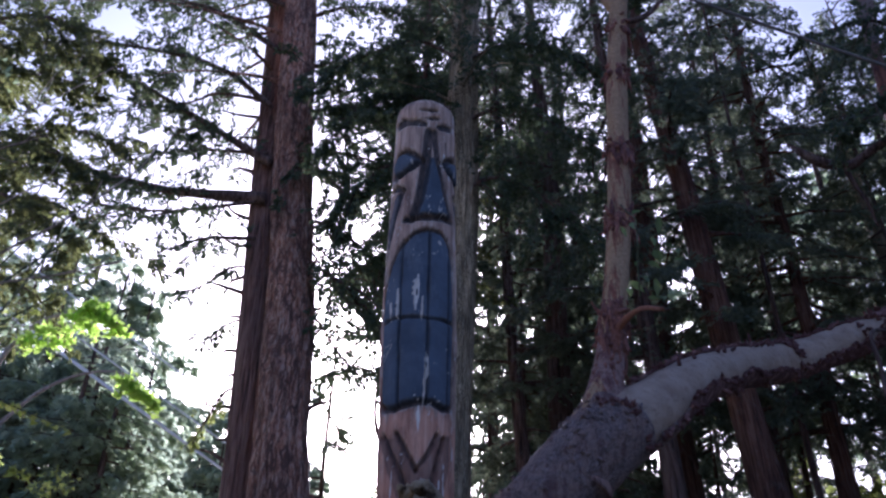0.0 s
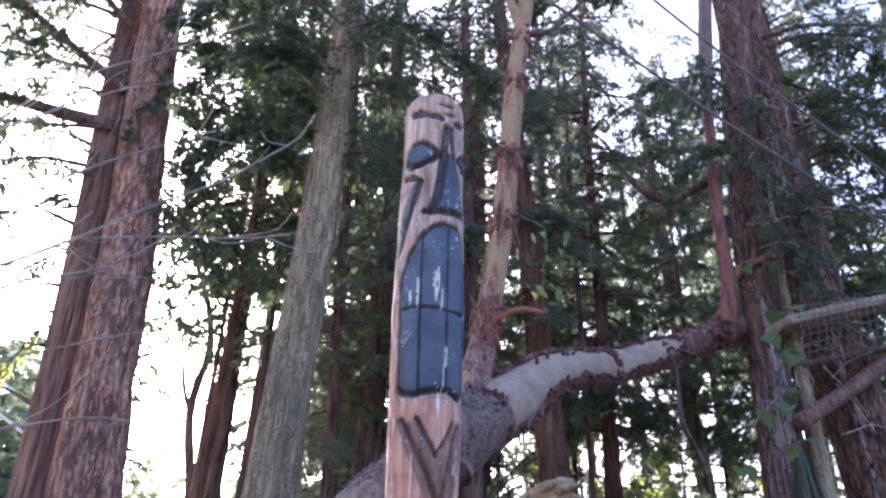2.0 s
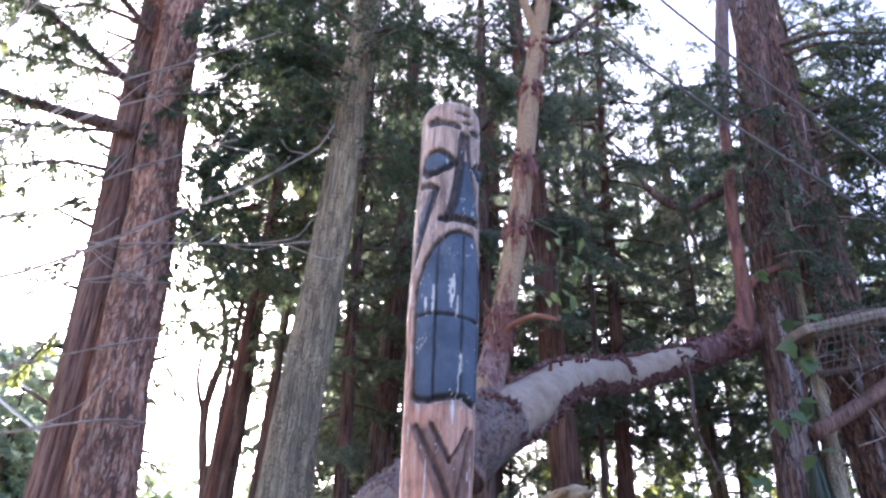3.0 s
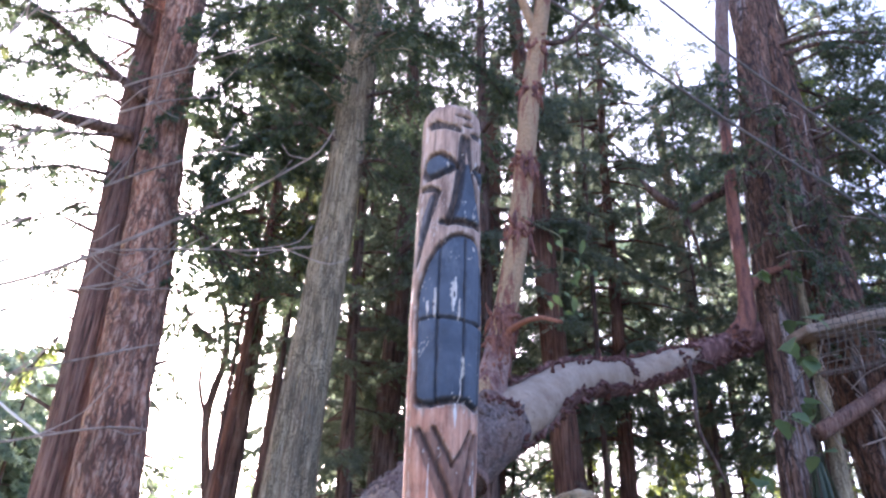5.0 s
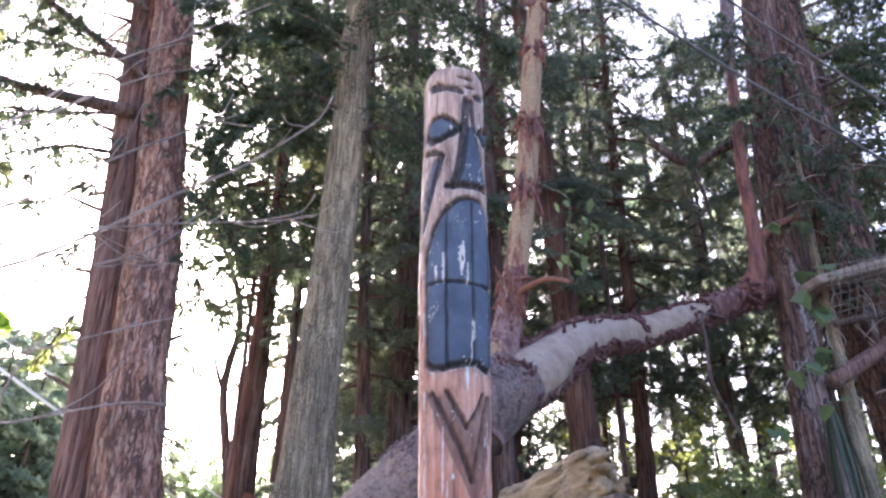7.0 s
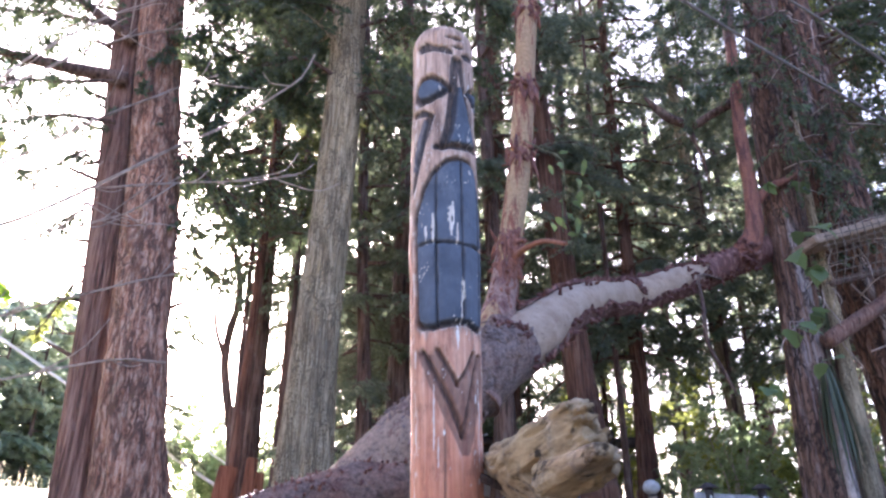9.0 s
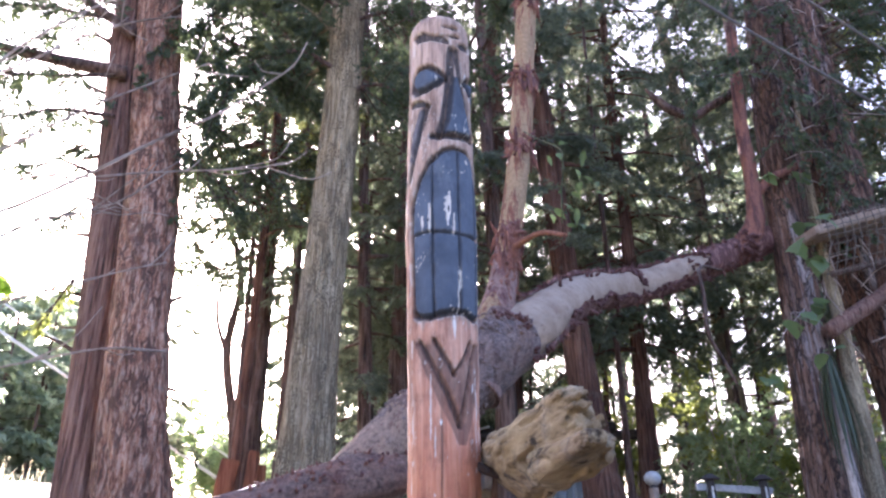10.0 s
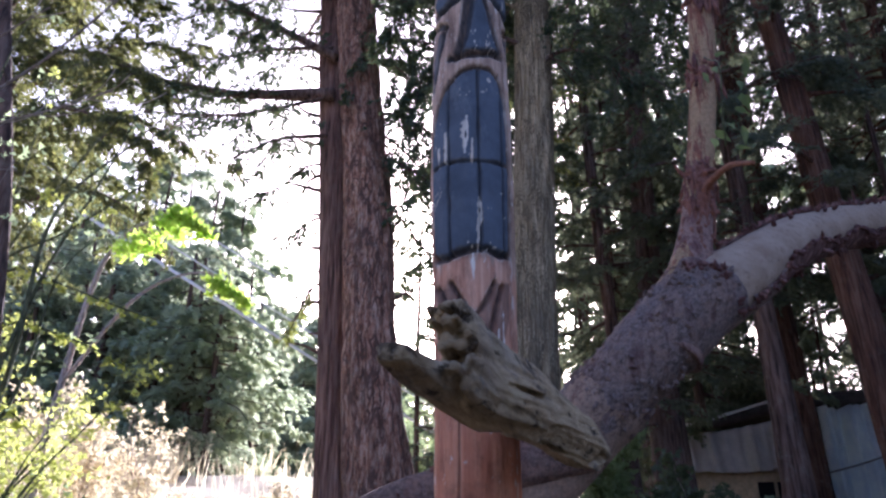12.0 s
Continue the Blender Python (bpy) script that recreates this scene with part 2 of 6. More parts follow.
LEAF_LIGHT = leaf_material("broad_leaf", (0.12, 0.15, 0.05), (0.25, 0.28, 0.09), (0.55, 0.60, 0.14), 0.6)
VINE_LEAF = leaf_material("vine_leaf", (0.07, 0.115, 0.05), (0.13, 0.19, 0.08), (0.32, 0.40, 0.13), 0.42)
# sunlight is in the colour here: much brighter and yellower than broad_leaf
LEAF_SUN = leaf_material("sun_tinted_leaf", (0.22, 0.26, 0.07), (0.42, 0.45, 0.14), (0.78, 0.84, 0.22), 0.7)
STRAP_LEAF = leaf_material("strap_leaf", (0.04, 0.055, 0.035), (0.075, 0.095, 0.055), (0.14, 0.16, 0.08), 0.3)
DRY_GRASS = leaf_material("dry_grass_blade", (0.40, 0.32, 0.18), (0.72, 0.62, 0.42), (0.92, 0.84, 0.60), 0.68)
GREEN_STEM = bark_material("green_stem", (0.06, 0.07, 0.03), (0.12, 0.14, 0.06), (0.2, 0.22, 0.11), (1, 1, 0.3), 30.0)


ARB_OLD = arbutus_material("arbutus_old", (0.325, 0.21, 0.16), (0.17, 0.085, 0.07), (0.255, 0.19, 0.168))
ARB_SKIN = arbutus_material("arbutus_skin", (0.42, 0.275, 0.145), (0.24, 0.09, 0.05), None, 0.52)
ARB_FLAKE = arbutus_material("arbutus_flake", (0.31, 0.16, 0.13), (0.125, 0.048, 0.038), None, 0.42)
ARB_ROOT = arbutus_material("arbutus_root", (0.35, 0.18, 0.125), (0.17, 0.07, 0.05), (0.24, 0.15, 0.115), 0.5, (0.4, 1, 1))
ARB_TAN = arbutus_material("arbutus_tan", (0.47, 0.30, 0.20), (0.27, 0.13, 0.09), (0.33, 0.22, 0.165), 0.56, (1, 1, 0.5))
ARB_FOOT = arbutus_material("arbutus_foot", (0.33, 0.205, 0.165), (0.20, 0.095, 0.08), None, 0.5, (1, 1, 0.5))
ARB_RED = arbutus_material("arbutus_red", (0.28, 0.115, 0.075), (0.13, 0.05, 0.04), None, 0.50)
BARE = bare_wood_material()
DRIFT = driftwood_material()
POLE = pole_material()


def soil_material():
    m, nt, b, co = material("soil", 0.95)
    n1 = noise_node(nt, co, 0.6, 8, 0.65)
    n2 = noise_node(nt, co, 9.0, 8, 0.7)
    col = ramp_node(nt, n2, [(0.3, (0.05, 0.035, 0.022)), (0.55, (0.14, 0.10, 0.065)), (0.75, (0.24, 0.19, 0.12))])
    col = mix_node(nt, ramp_node(nt, n1, [(0.45, (0, 0, 0)), (0.6, (0.7, 0.7, 0.7))]), col, (0.07, 0.09, 0.03))
    sx = nt.nodes.new("ShaderNodeSeparateXYZ")
    nt.links.new(co, sx.inputs[0])
    clear = nt.nodes.new("ShaderNodeMapRange")
    clear.inputs[1].default_value, clear.inputs[2].default_value = -3.0, -7.0
    nt.links.new(sx.outputs[0], clear.inputs[0])
    straw = ramp_node(nt, n2, [(0.3, (0.34, 0.27, 0.17)), (0.7, (0.62, 0.54, 0.38))])
    col = mix_node(nt, clear.outputs[0], col, straw)
    nt.links.new(col, b.inputs["Base Color"])
    bump_node(nt, b, n2, 0.7, 0.04)
    return m


SOIL = soil_material()

# ---- mesh helpers ----


def mesh_of(name, verts, faces, mats, smooth=True):
    """A mesh from arrays of corners and of faces that all have the same number of corners."""
    verts, faces = np.asarray(verts, dtype=np.float32), np.asarray(faces, dtype=np.int32)
    me = bpy.data.meshes.new(name)
    me.vertices.add(len(verts))
    me.vertices.foreach_set("co", verts.ravel())
    k = faces.shape[1]
    me.loops.add(faces.size)
    me.loops.foreach_set("vertex_index", faces.ravel())
    me.polygons.add(len(faces))
    me.polygons.foreach_set("loop_start", np.arange(0, faces.size, k, dtype=np.int32))
    me.polygons.foreach_set("loop_total", np.full(len(faces), k, dtype=np.int32))
    me.polygons.foreach_set("use_smooth", np.full(len(faces), smooth, dtype=bool))
    for m in mats if isinstance(mats, (list, tuple)) else [mats]:
        me.materials.append(m)
    me.update(calc_edges=True)
    me.validate()
    return me


def put(name, verts, faces, mats, parent=None, label="", smooth=True):
    ob = new(name, mesh_of(name, verts, faces, mats, smooth))
    ob.parent = parent
    return tagged(ob, label)


def part(name, bm, mat, parent, label="", smooth=False):
    """A bmesh as one mesh object under a thing or a part."""
    me = bpy.data.meshes.new(name)
    bm.to_mesh(me)
    bm.free()
    me.materials.append(mat)
    if smooth:
        me.polygons.foreach_set("use_smooth", np.full(len(me.polygons), True))
    ob = new(name, me)
    ob.parent = parent
    return tagged(ob, label)


def thing(name, label, category, group="", kind="", at=None):
    ob = new(name)
    if at is not None:
        ob.location = at
    return tagged(ob, label, category, group, kind)


def lattice(u, v, nu, nv, seed):
    """Smooth value noise, 0 to 1, periodic in u with period nu; v is unbounded with period nv."""
    g = np.random.RandomState(seed).rand(nu, nv)
    i, j = np.floor(u).astype(int), np.floor(v).astype(int)
    a, b = u - i, v - j
    a, b = a * a * (3 - 2 * a), b * b * (3 - 2 * b)
    i0, i1, j0, j1 = i % nu, (i + 1) % nu, j % nv, (j + 1) % nv
    return (g[i0, j0] * (1 - a) + g[i1, j0] * a) * (1 - b) + (g[i0, j1] * (1 - a) + g[i1, j1] * a) * b


def spline(pts, radii, step):
    """Catmull-Rom through the points, resampled about every step metres."""
    p = np.column_stack([np.asarray(pts, float), np.asarray(radii, float)])
    q = np.vstack([2 * p[0] - p[1], p, 2 * p[-1] - p[-2]])
    out = []
    for i in range(1, len(q) - 2):
        n = max(2, int(np.linalg.norm(q[i + 1, :3] - q[i, :3]) / step))
        t = np.linspace(0, 1, n, endpoint=False)[:, None]
        a, b, c, d = q[i - 1], q[i], q[i + 1], q[i + 2]
        out.append(0.5 * (2 * b + (c - a) * t + (2 * a - 5 * b + 4 * c - d) * t ** 2 + (3 * b - a - 3 * c + d) * t ** 3))
    out.append(q[-2][None])
    r = np.vstack(out)
    return r[:, :3], np.maximum(r[:, 3], 0.0015)


def tube(pts, radii, sides=8, step=0.2, relief=None, seed=0):
    """A swept limb with closed ends; relief(angle 0..1, length along, seed) scales the radius."""
    c, r = spline(pts, radii, step)
    tang = np.gradient(c, axis=0)
    tang /= np.linalg.norm(tang, axis=1)[:, None] + 1e-9
    ref = np.array([0.31, 0.95, 0.02]) if abs(tang[:, 2]).mean() > 0.6 else np.array([0.0, 0.0, 1.0])
    e1 = np.cross(tang, ref)
    e1 /= np.linalg.norm(e1, axis=1)[:, None] + 1e-9
    e2 = np.cross(tang, e1)
    along = np.concatenate([[0], np.cumsum(np.linalg.norm(np.diff(c, axis=0), axis=1))])
    a = np.linspace(0, 1, sides, endpoint=False)
    rr = np.repeat(r[:, None], sides, 1)
    if relief:
        U, L = np.meshgrid(a, along)
        rr = rr * relief(U, L, seed)
    w = 2 * np.pi * a
    v = c[:, None] + rr[..., None] * (np.cos(w)[None, :, None] * e1[:, None] + np.sin(w)[None, :, None] * e2[:, None])
    n = len(c)
    i, j = np.meshgrid(np.arange(n - 1), np.arange(sides), indexing="ij")
    k = (j + 1) % sides
    f = np.stack([i * sides + j, i * sides + k, (i + 1) * sides + k, (i + 1) * sides + j], -1).reshape(-1, 4)
    v = v.reshape(-1, 3)
    b0, b1 = len(v), len(v) + 1
    v = np.vstack([v, c[:1], c[-1:]])
    j = np.arange(0, sides, 2)
    caps = np.vstack([np.stack([np.full(len(j), b0), (j + 2) % sides, (j + 1) % sides, j], -1),
                      np.stack([np.full(len(j), b1), (n - 1) * sides + j, (n - 1) * sides + (j + 1) % sides, (n - 1) * sides + (j + 2) % sides], -1)])
    return v, np.vstack([f, caps])


def joined(pieces):
    vs, fs, k = [], [], 0
    for v, f in pieces:
        vs.append(v), fs.append(f + k)
        k += len(v)
    return np.vstack(vs), np.vstack(fs)


def plates(u, l, seed):
    """Thick fir bark: long plates between wandering furrows."""
    wob = lattice(u * 6, l * 0.9, 6, 40, seed) * 0.22
    ridge = np.abs(lattice((u + wob) * 22 % 22, l * 0.75, 22, 60, seed + 1) - 0.5) * 2
    fine = lattice(u * 44, l * 6, 44, 97, seed + 2)
    return 0.92 + 0.12 * np.clip(ridge * 2.2, 0, 1) + 0.03 * fine + 0.05 * (lattice(u * 3, l * 0.35, 3, 30, seed + 3) - 0.5)


def strings(u, l, seed):
    """Cedar bark: narrow upright strips and shallow flutes."""
    wob = lattice(u * 5, l * 0.5, 5, 40, seed) * 0.12
    strip = np.abs(lattice((u + wob) * 46 % 46, l * 0.28, 46, 60, seed + 1) - 0.5) * 2
    return 0.945 + 0.095 * np.clip(strip * 2.4, 0, 1) + 0.10 * (lattice(u * 5, l * 0.12, 5, 30, seed + 3) - 0.5)


def knobbly(u, l, seed):
    return 0.94 + 0.10 * lattice(u * 5, l * 1.3, 5, 60, seed) + 0.03 * lattice(u * 14, l * 6, 14, 90, seed + 1)


def ground_height(x, y):
    """The ground climbs away from the path, with a bank to the west."""
    x, y = np.asarray(x, float), np.asarray(y, float)
    s = np.clip(y - 4, 0, 70)
    h = 0.10 * s
    w = np.clip((-6 - x) / 9, 0, 1)
    v = np.clip((y - 5) / 12, 0, 1)
    h = h + 2.3 * w * w * (3 - 2 * w) * v * v * (3 - 2 * v)
    return h + 0.12 * np.sin(x * 0.7 + 1.3) * np.sin(y * 0.53) * np.clip((y - 3) / 4, 0, 1)


def ground():
    e = np.concatenate([-np.geomspace(400, 30, 14), np.linspace(-28, 40, 110), np.geomspace(43, 400, 14)])
    g = np.concatenate([-np.geomspace(400, 12, 12), np.linspace(-10, 60, 120), np.geomspace(63, 500, 12)])
    X, Y = np.meshgrid(e, g)
    Z = ground_height(X, Y)
    n, m = X.shape
    i, j = np.meshgrid(np.arange(n - 1), np.arange(m - 1), indexing="ij")
    f = np.stack([i * m + j, i * m + j + 1, (i + 1) * m + j + 1, (i + 1) * m + j], -1).reshape(-1, 4)
    return tagged(put("ground", np.stack([X, Y, Z], -1).reshape(-1, 3), f, SOIL), "brown forest soil with straw-covered clearing beside it", "ground", kind="structure")


ground()

# ---- foliage ----


def leaflets(base, way, side, length, width, rng):
    """Flat pointed leaves from arrays of base points, directions and cross directions."""
    l, w = length[:, None], width[:, None]
    tip = base + way * l
    s = rng.uniform(0.15, 0.5, (len(base), 1))
    v = np.stack([base - side * w * s, base + way * l * s + side * w * 1.5, tip], 1).reshape(-1, 3)
    return v, np.arange(len(v)).reshape(-1, 3)


def unit(v):
    return v / (np.linalg.norm(v, axis=-1, keepdims=True) + 1e-9)


def sprays(origin, way, length, per, leaf, rng, spread=0.9, wide=0.35, tilt=0.85):
    """Flat fans of leaves: per leaves on each of the sprays that start at origin and point along way."""
    k = len(origin)
    flat = unit(np.cross(way, rng.normal(0, 0.35, (k, 3)) + [0, 0, 1]))
    s = rng.uniform(0.05, 1.0, (k, per))
    sgn = np.sign(rng.uniform(-1, 1, (k, per)))
    p = origin[:, None] + way[:, None] * (s * length[:, None])[..., None] + flat[:, None] * (sgn * (1 - s) * rng.uniform(0, 0.38, (k, per)) * length[:, None])[..., None]
    p[..., 2] -= 0.18 * length[:, None] * s ** 2
    p = p + rng.normal(0, 0.03, p.shape) * length[:, None, None]
    d = unit(way[:, None] + flat[:, None] * (sgn * spread * (1.1 - s))[..., None] + rng.normal(0, 0.30, p.shape))
    d[..., 2] -= 0.25
    d = unit(d)
    side = unit(np.cross(d, rng.normal(0, tilt, p.shape) + [0, 0, 1]))
    ll = leaf * rng.uniform(0.6, 1.5, k * per)
    return leaflets(p.reshape(-1, 3), d.reshape(-1, 3), side.reshape(-1, 3), ll, ll * wide * rng.uniform(0.7, 1.3, k * per), rng)


def limb_line(base, azimuth, length, rise, droop, rng, n=5):
    s = np.linspace(0, 1, n)
    a = azimuth + np.cumsum(rng.normal(0, 0.10, n))
    x = np.concatenate([[0], np.cumsum(np.cos(a[1:]) * length / (n - 1))])
    y = np.concatenate([[0], np.cumsum(np.sin(a[1:]) * length / (n - 1))])
    return np.asarray(base) + np.stack([x, y, length * (rise * s - droop * s * s) + rng.normal(0, 0.015, n) * length * s], -1)


def foliage_on(line, count, length, per, leaf, rng, start=0.15, wide=0.35, tilt=0.85):
    """Sprays to both sides of a limb, shorter towards its tip."""
    t = np.sort(rng.uniform(start, 1, count)) * (len(line) - 1)
    i = np.minimum(t.astype(int), len(line) - 2)
    f = (t - i)[:, None]
    o = line[i] * (1 - f) + line[i + 1] * f
    d = unit(line[i + 1] - line[i])
    side = unit(np.cross(d, [0, 0, 1.0])) * np.sign(rng.uniform(-1, 1, count))[:, None]
    w = unit(d * rng.uniform(0.3, 1.0, (count, 1)) + side * rng.uniform(0.2, 1.0, (count, 1)) + np.array([0, 0, -1]) * rng.uniform(0.0, 0.55, (count, 1)) + rng.normal(0, 0.15, (count, 3)))
    ll = length * (1.15 - 0.6 * t / (len(line) - 1)) * rng.uniform(0.6, 1.25, count)
    return sprays(o, w, ll, per, leaf, rng, wide=wide, tilt=tilt)


def conifer(name, label, foot, top, r0, r1, bark, relief, leaf_mat, first, last, count, reach, seed, per=14, leaf=0.09, sides=20, step=0.3,
            rise=0.1, droop=0.35, sector=None, group="", density=9.0, spray=0.55, kind="", wide=0.26):
    """A forest tree: foot and top of the trunk, and limbs with foliage between the heights first and last."""
    rng = np.random.RandomState(seed)
    y_near = foot[1] < 30
    t = thing(name, label, "tree", group, kind)
    foot, top = np.array(foot, float), np.array(top, float)
    n = 6
    line = [foot * (1 - s) + top * s + np.append(rng.normal(0, 0.02, 2) * r0 * 10 * (0 < s < 1), 0) for s in np.linspace(0, 1, n)]
    rad = [r0 * 1.35] + [r0 * (1 - s) + r1 * s for s in np.linspace(0, 1, n)[1:]]
    v, f = tube(line, rad, sides, step, relief, seed)
    put("trunk", v, f, bark, t)
    woody, green = [], []
    for i in range(count):
        h = first + (last - first) * (i + rng.rand()) / count
        s = (h - foot[2]) / (top[2] - foot[2])
        if not 0 < s < 1:
            continue
        b = foot * (1 - s) + top * s
        az = rng.uniform(*sector) if sector else rng.uniform(0, 2 * np.pi)
        L = reach * rng.uniform(0.55, 1.15) * (1 - 0.35 * (h - first) / (last - first))
        ln = limb_line(b, az, L, rise + rng.normal(0, 0.08), droop + rng.normal(0, 0.08), rng)
        woody.append(tube(ln, np.linspace(0.018 * L + 0.008, 0.004, len(ln)), 4 if y_near else 3, 0.8 if y_near else 3.0))
        green.append(foliage_on(ln, int(L * density), spray, per, leaf, rng, wide=wide))
    if woody:
        tagged(put("branchwork", *joined(woody), bark, t), kind="stuff")
        tagged(put("crown", *joined(green), leaf_mat, t, smooth=False), "dark green drooping needle sprays", kind="stuff")
    return t

# ---- the carved pole ----
POLE_X, POLE_Y, POLE_R, POLE_TOP, FRONT = -0.13, 3.5, 0.167, 4.492, 4.0


def path_distance(u, z, pts):
    """Distance in metres on the pole's skin to a line through (degrees, height) points."""
    k = POLE_R * math.pi / 180
    best = np.full(u.shape, 9.0)
    for (a, b), (c, d) in zip(pts[:-1], pts[1:]):
        ax, ay, dx, dy = a * k, b, (c - a) * k, d - b
        t = np.clip(((u * k - ax) * dx + (z - ay) * dy) / (dx * dx + dy * dy + 1e-9), 0, 1)
        best = np.minimum(best, np.hypot(u * k - ax - t * dx, z - ay - t * dy))
    return best


def inside(u, z, pts):
    """Signed distance to a polygon of (degrees, height) points, positive within."""
    odd = np.zeros(u.shape, bool)
    for (a, b), (c, d) in zip(pts, pts[1:] + pts[:1]):
        if b != d:
            odd ^= ((b > z) != (d > z)) & (u < (c - a) * (z - b) / (d - b) + a)
    return np.where(odd, 1, -1) * path_distance(u, z, pts + pts[:1])


def edge(d, soft):
    return np.clip(0.5 + d / (2 * soft), 0, 1)


def mirrored(pts, axis):
    return [(2 * axis - u, z) for u, z in pts]


def totem_pole():
    front = np.linspace(-115, 115, 185)
    back = np.linspace(115, 245, 28)[1:-1]
    U = np.concatenate([front, back])
    Z = np.concatenate([np.linspace(-0.3, 1.5, 16), np.linspace(1.506, POLE_TOP - 0.002, 400)])
    u, z = np.meshgrid(U, Z)
    depth, blue, black, red, chip = (np.zeros(u.shape) for _ in range(5))
    wob = 0.006 * (lattice(u / 9 % 40, z * 14, 40, 90, 71) - 0.5)

    smear = 0.75 * np.clip(lattice(u / 5 % 72, z * 16, 72, 120, 81) - 0.35, 0, 1) * lattice(u / 2 % 180, z * 50, 180, 300, 82) + 0.08

    def cut(pts, width, deep, ink=1.0):
        d = path_distance(u, z, pts) + wob
        np.subtract(depth, 1.5 * deep * np.clip(1 - d / width, 0, 1) ** 0.7, out=depth)
        np.maximum(black, ink * edge(width * 0.85 - d, 0.005), out=black)
        np.maximum(black, ink * smear * np.clip(1.2 - d / (2.1 * width), 0, 1), out=black)

    def patch(pts, layer, level=0.0, value=1.0):
        d = inside(u, z, pts) + wob
        np.maximum(layer, value * edge(d, 0.003), out=layer)
        np.add(depth, 1.5 * level * edge(d, 0.006), out=depth)

    # head: brow slits, mouth
    patch([(-74, 4.320), (-52, 4.335), (-30, 4.300), (-8, 4.285), (8, 4.262), (4, 4.232), (-14, 4.240), (-36, 4.256), (-66, 4.270)], black, -0.012)
    patch([(22, 4.245), (38, 4.275), (66, 4.30), (64, 4.255), (28, 4.218)], black, -0.012)
    patch([(-10, 4.352), (14, 4.372), (30, 4.352), (12, 4.340)], black, -0.014)
    patch([(-3, 4.290), (16, 4.312), (33, 4.300), (16, 4.280)], black, -0.014)
    # eyes
    eye = [(-78, 3.985), (-74, 4.045), (-60, 4.078), (-40, 4.080), (-20, 4.045), (-4, 4.0), (-20, 3.955), (-42, 3.925), (-66, 3.93)]
    for e in (eye, mirrored(eye, 17)):
        patch(e, blue, 0.004)
        cut(e + e[:1], 0.024, 0.022)
    # cheeks and the long strokes below them
    cheek = [(-96, 3.905), (-60, 3.885), (-38, 3.845), (-40, 3.815), (-70, 3.845), (-96, 3.862)]
    stroke = [(-40, 3.82), (-52, 3.70), (-66, 3.56), (-80, 3.40)]
    for m in (lambda p: p, lambda p: mirrored(p, 17)):
        patch(m(cheek), black, -0.013)
        cut(m(stroke), 0.028, 0.020, 0.95)
        patch(m([(-46, 3.80), (-58, 3.66), (-74, 3.50), (-82, 3.52), (-66, 3.72), (-54, 3.81)]), blue, -0.004, 0.8)
    # beak
    patch([(5, 3.93), (-10, 3.64), (50, 3.66), (29, 3.93), (20, 4.02), (13, 4.02)], blue, 0.006)
    cut([(9, 4.20), (5, 4.02), (2, 3.90), (-6, 3.74), (-18, 3.62)], 0.032, 0.018)
    cut([(20, 4.20), (26, 4.02), (32, 3.92), (44, 3.76), (56, 3.66)], 0.022, 0.014)
    cut([(-30, 3.622), (10, 3.628), (58, 3.652)], 0.025, 0.018)
    # the shield of the breast
    arch = [(-66, 2.66), (-67, 2.95), (-68, 3.22), (-53, 3.36), (-34, 3.46), (-12, 3.53), (10, 3.555), (32, 3.548), (50, 3.50), (61, 3.38), (64, 3.2), (64, 2.95), (62, 2.65)]
    low = [(62, 2.65), (42, 2.635), (22, 2.655), (2, 2.652), (-16, 2.64), (-37, 2.625), (-54, 2.635), (-66, 2.66)]
    patch(arch + low[1:-1], blue, 0.004)
    cut(arch, 0.019, 0.018)
    cut(low, 0.019, 0.018)
    for x in (-29, 14, 50):
        cut([(x, 3.5 if x < 0 else 3.54), (x - 1, 3.1), (x + 0.5, 2.64)], 0.008, 0.010, 0.8)
    cut([(-66, 3.058), (-40, 3.066), (-17, 3.062), (14, 3.056), (63, 3.066)], 0.011, 0.013, 0.9)
    # the two chevrons
    patch([(-68, 2.53), (-48, 2.50), (-28, 2.50), (-12, 2.42), (2, 2.35), (20, 2.42), (36, 2.51), (62, 2.53), (60, 2.40), (40, 2.20), (20, 2.04), (8, 2.04), (-14, 2.17), (-44, 2.36)], black, -0.002, 0.66)
    cut([(-56, 2.515), (-36, 2.41), (-10, 2.27), (11, 2.125)], 0.019, 0.018, 0.92)
    cut([(11, 2.125), (24, 2.28), (38, 2.42), (46, 2.50)], 0.017, 0.018, 0.85)
    cut([(-30, 2.515), (-14, 2.44), (2, 2.355)], 0.016, 0.016, 0.92)
    cut([(2, 2.355), (20, 2.43), (33, 2.515)], 0.014, 0.016, 0.88)
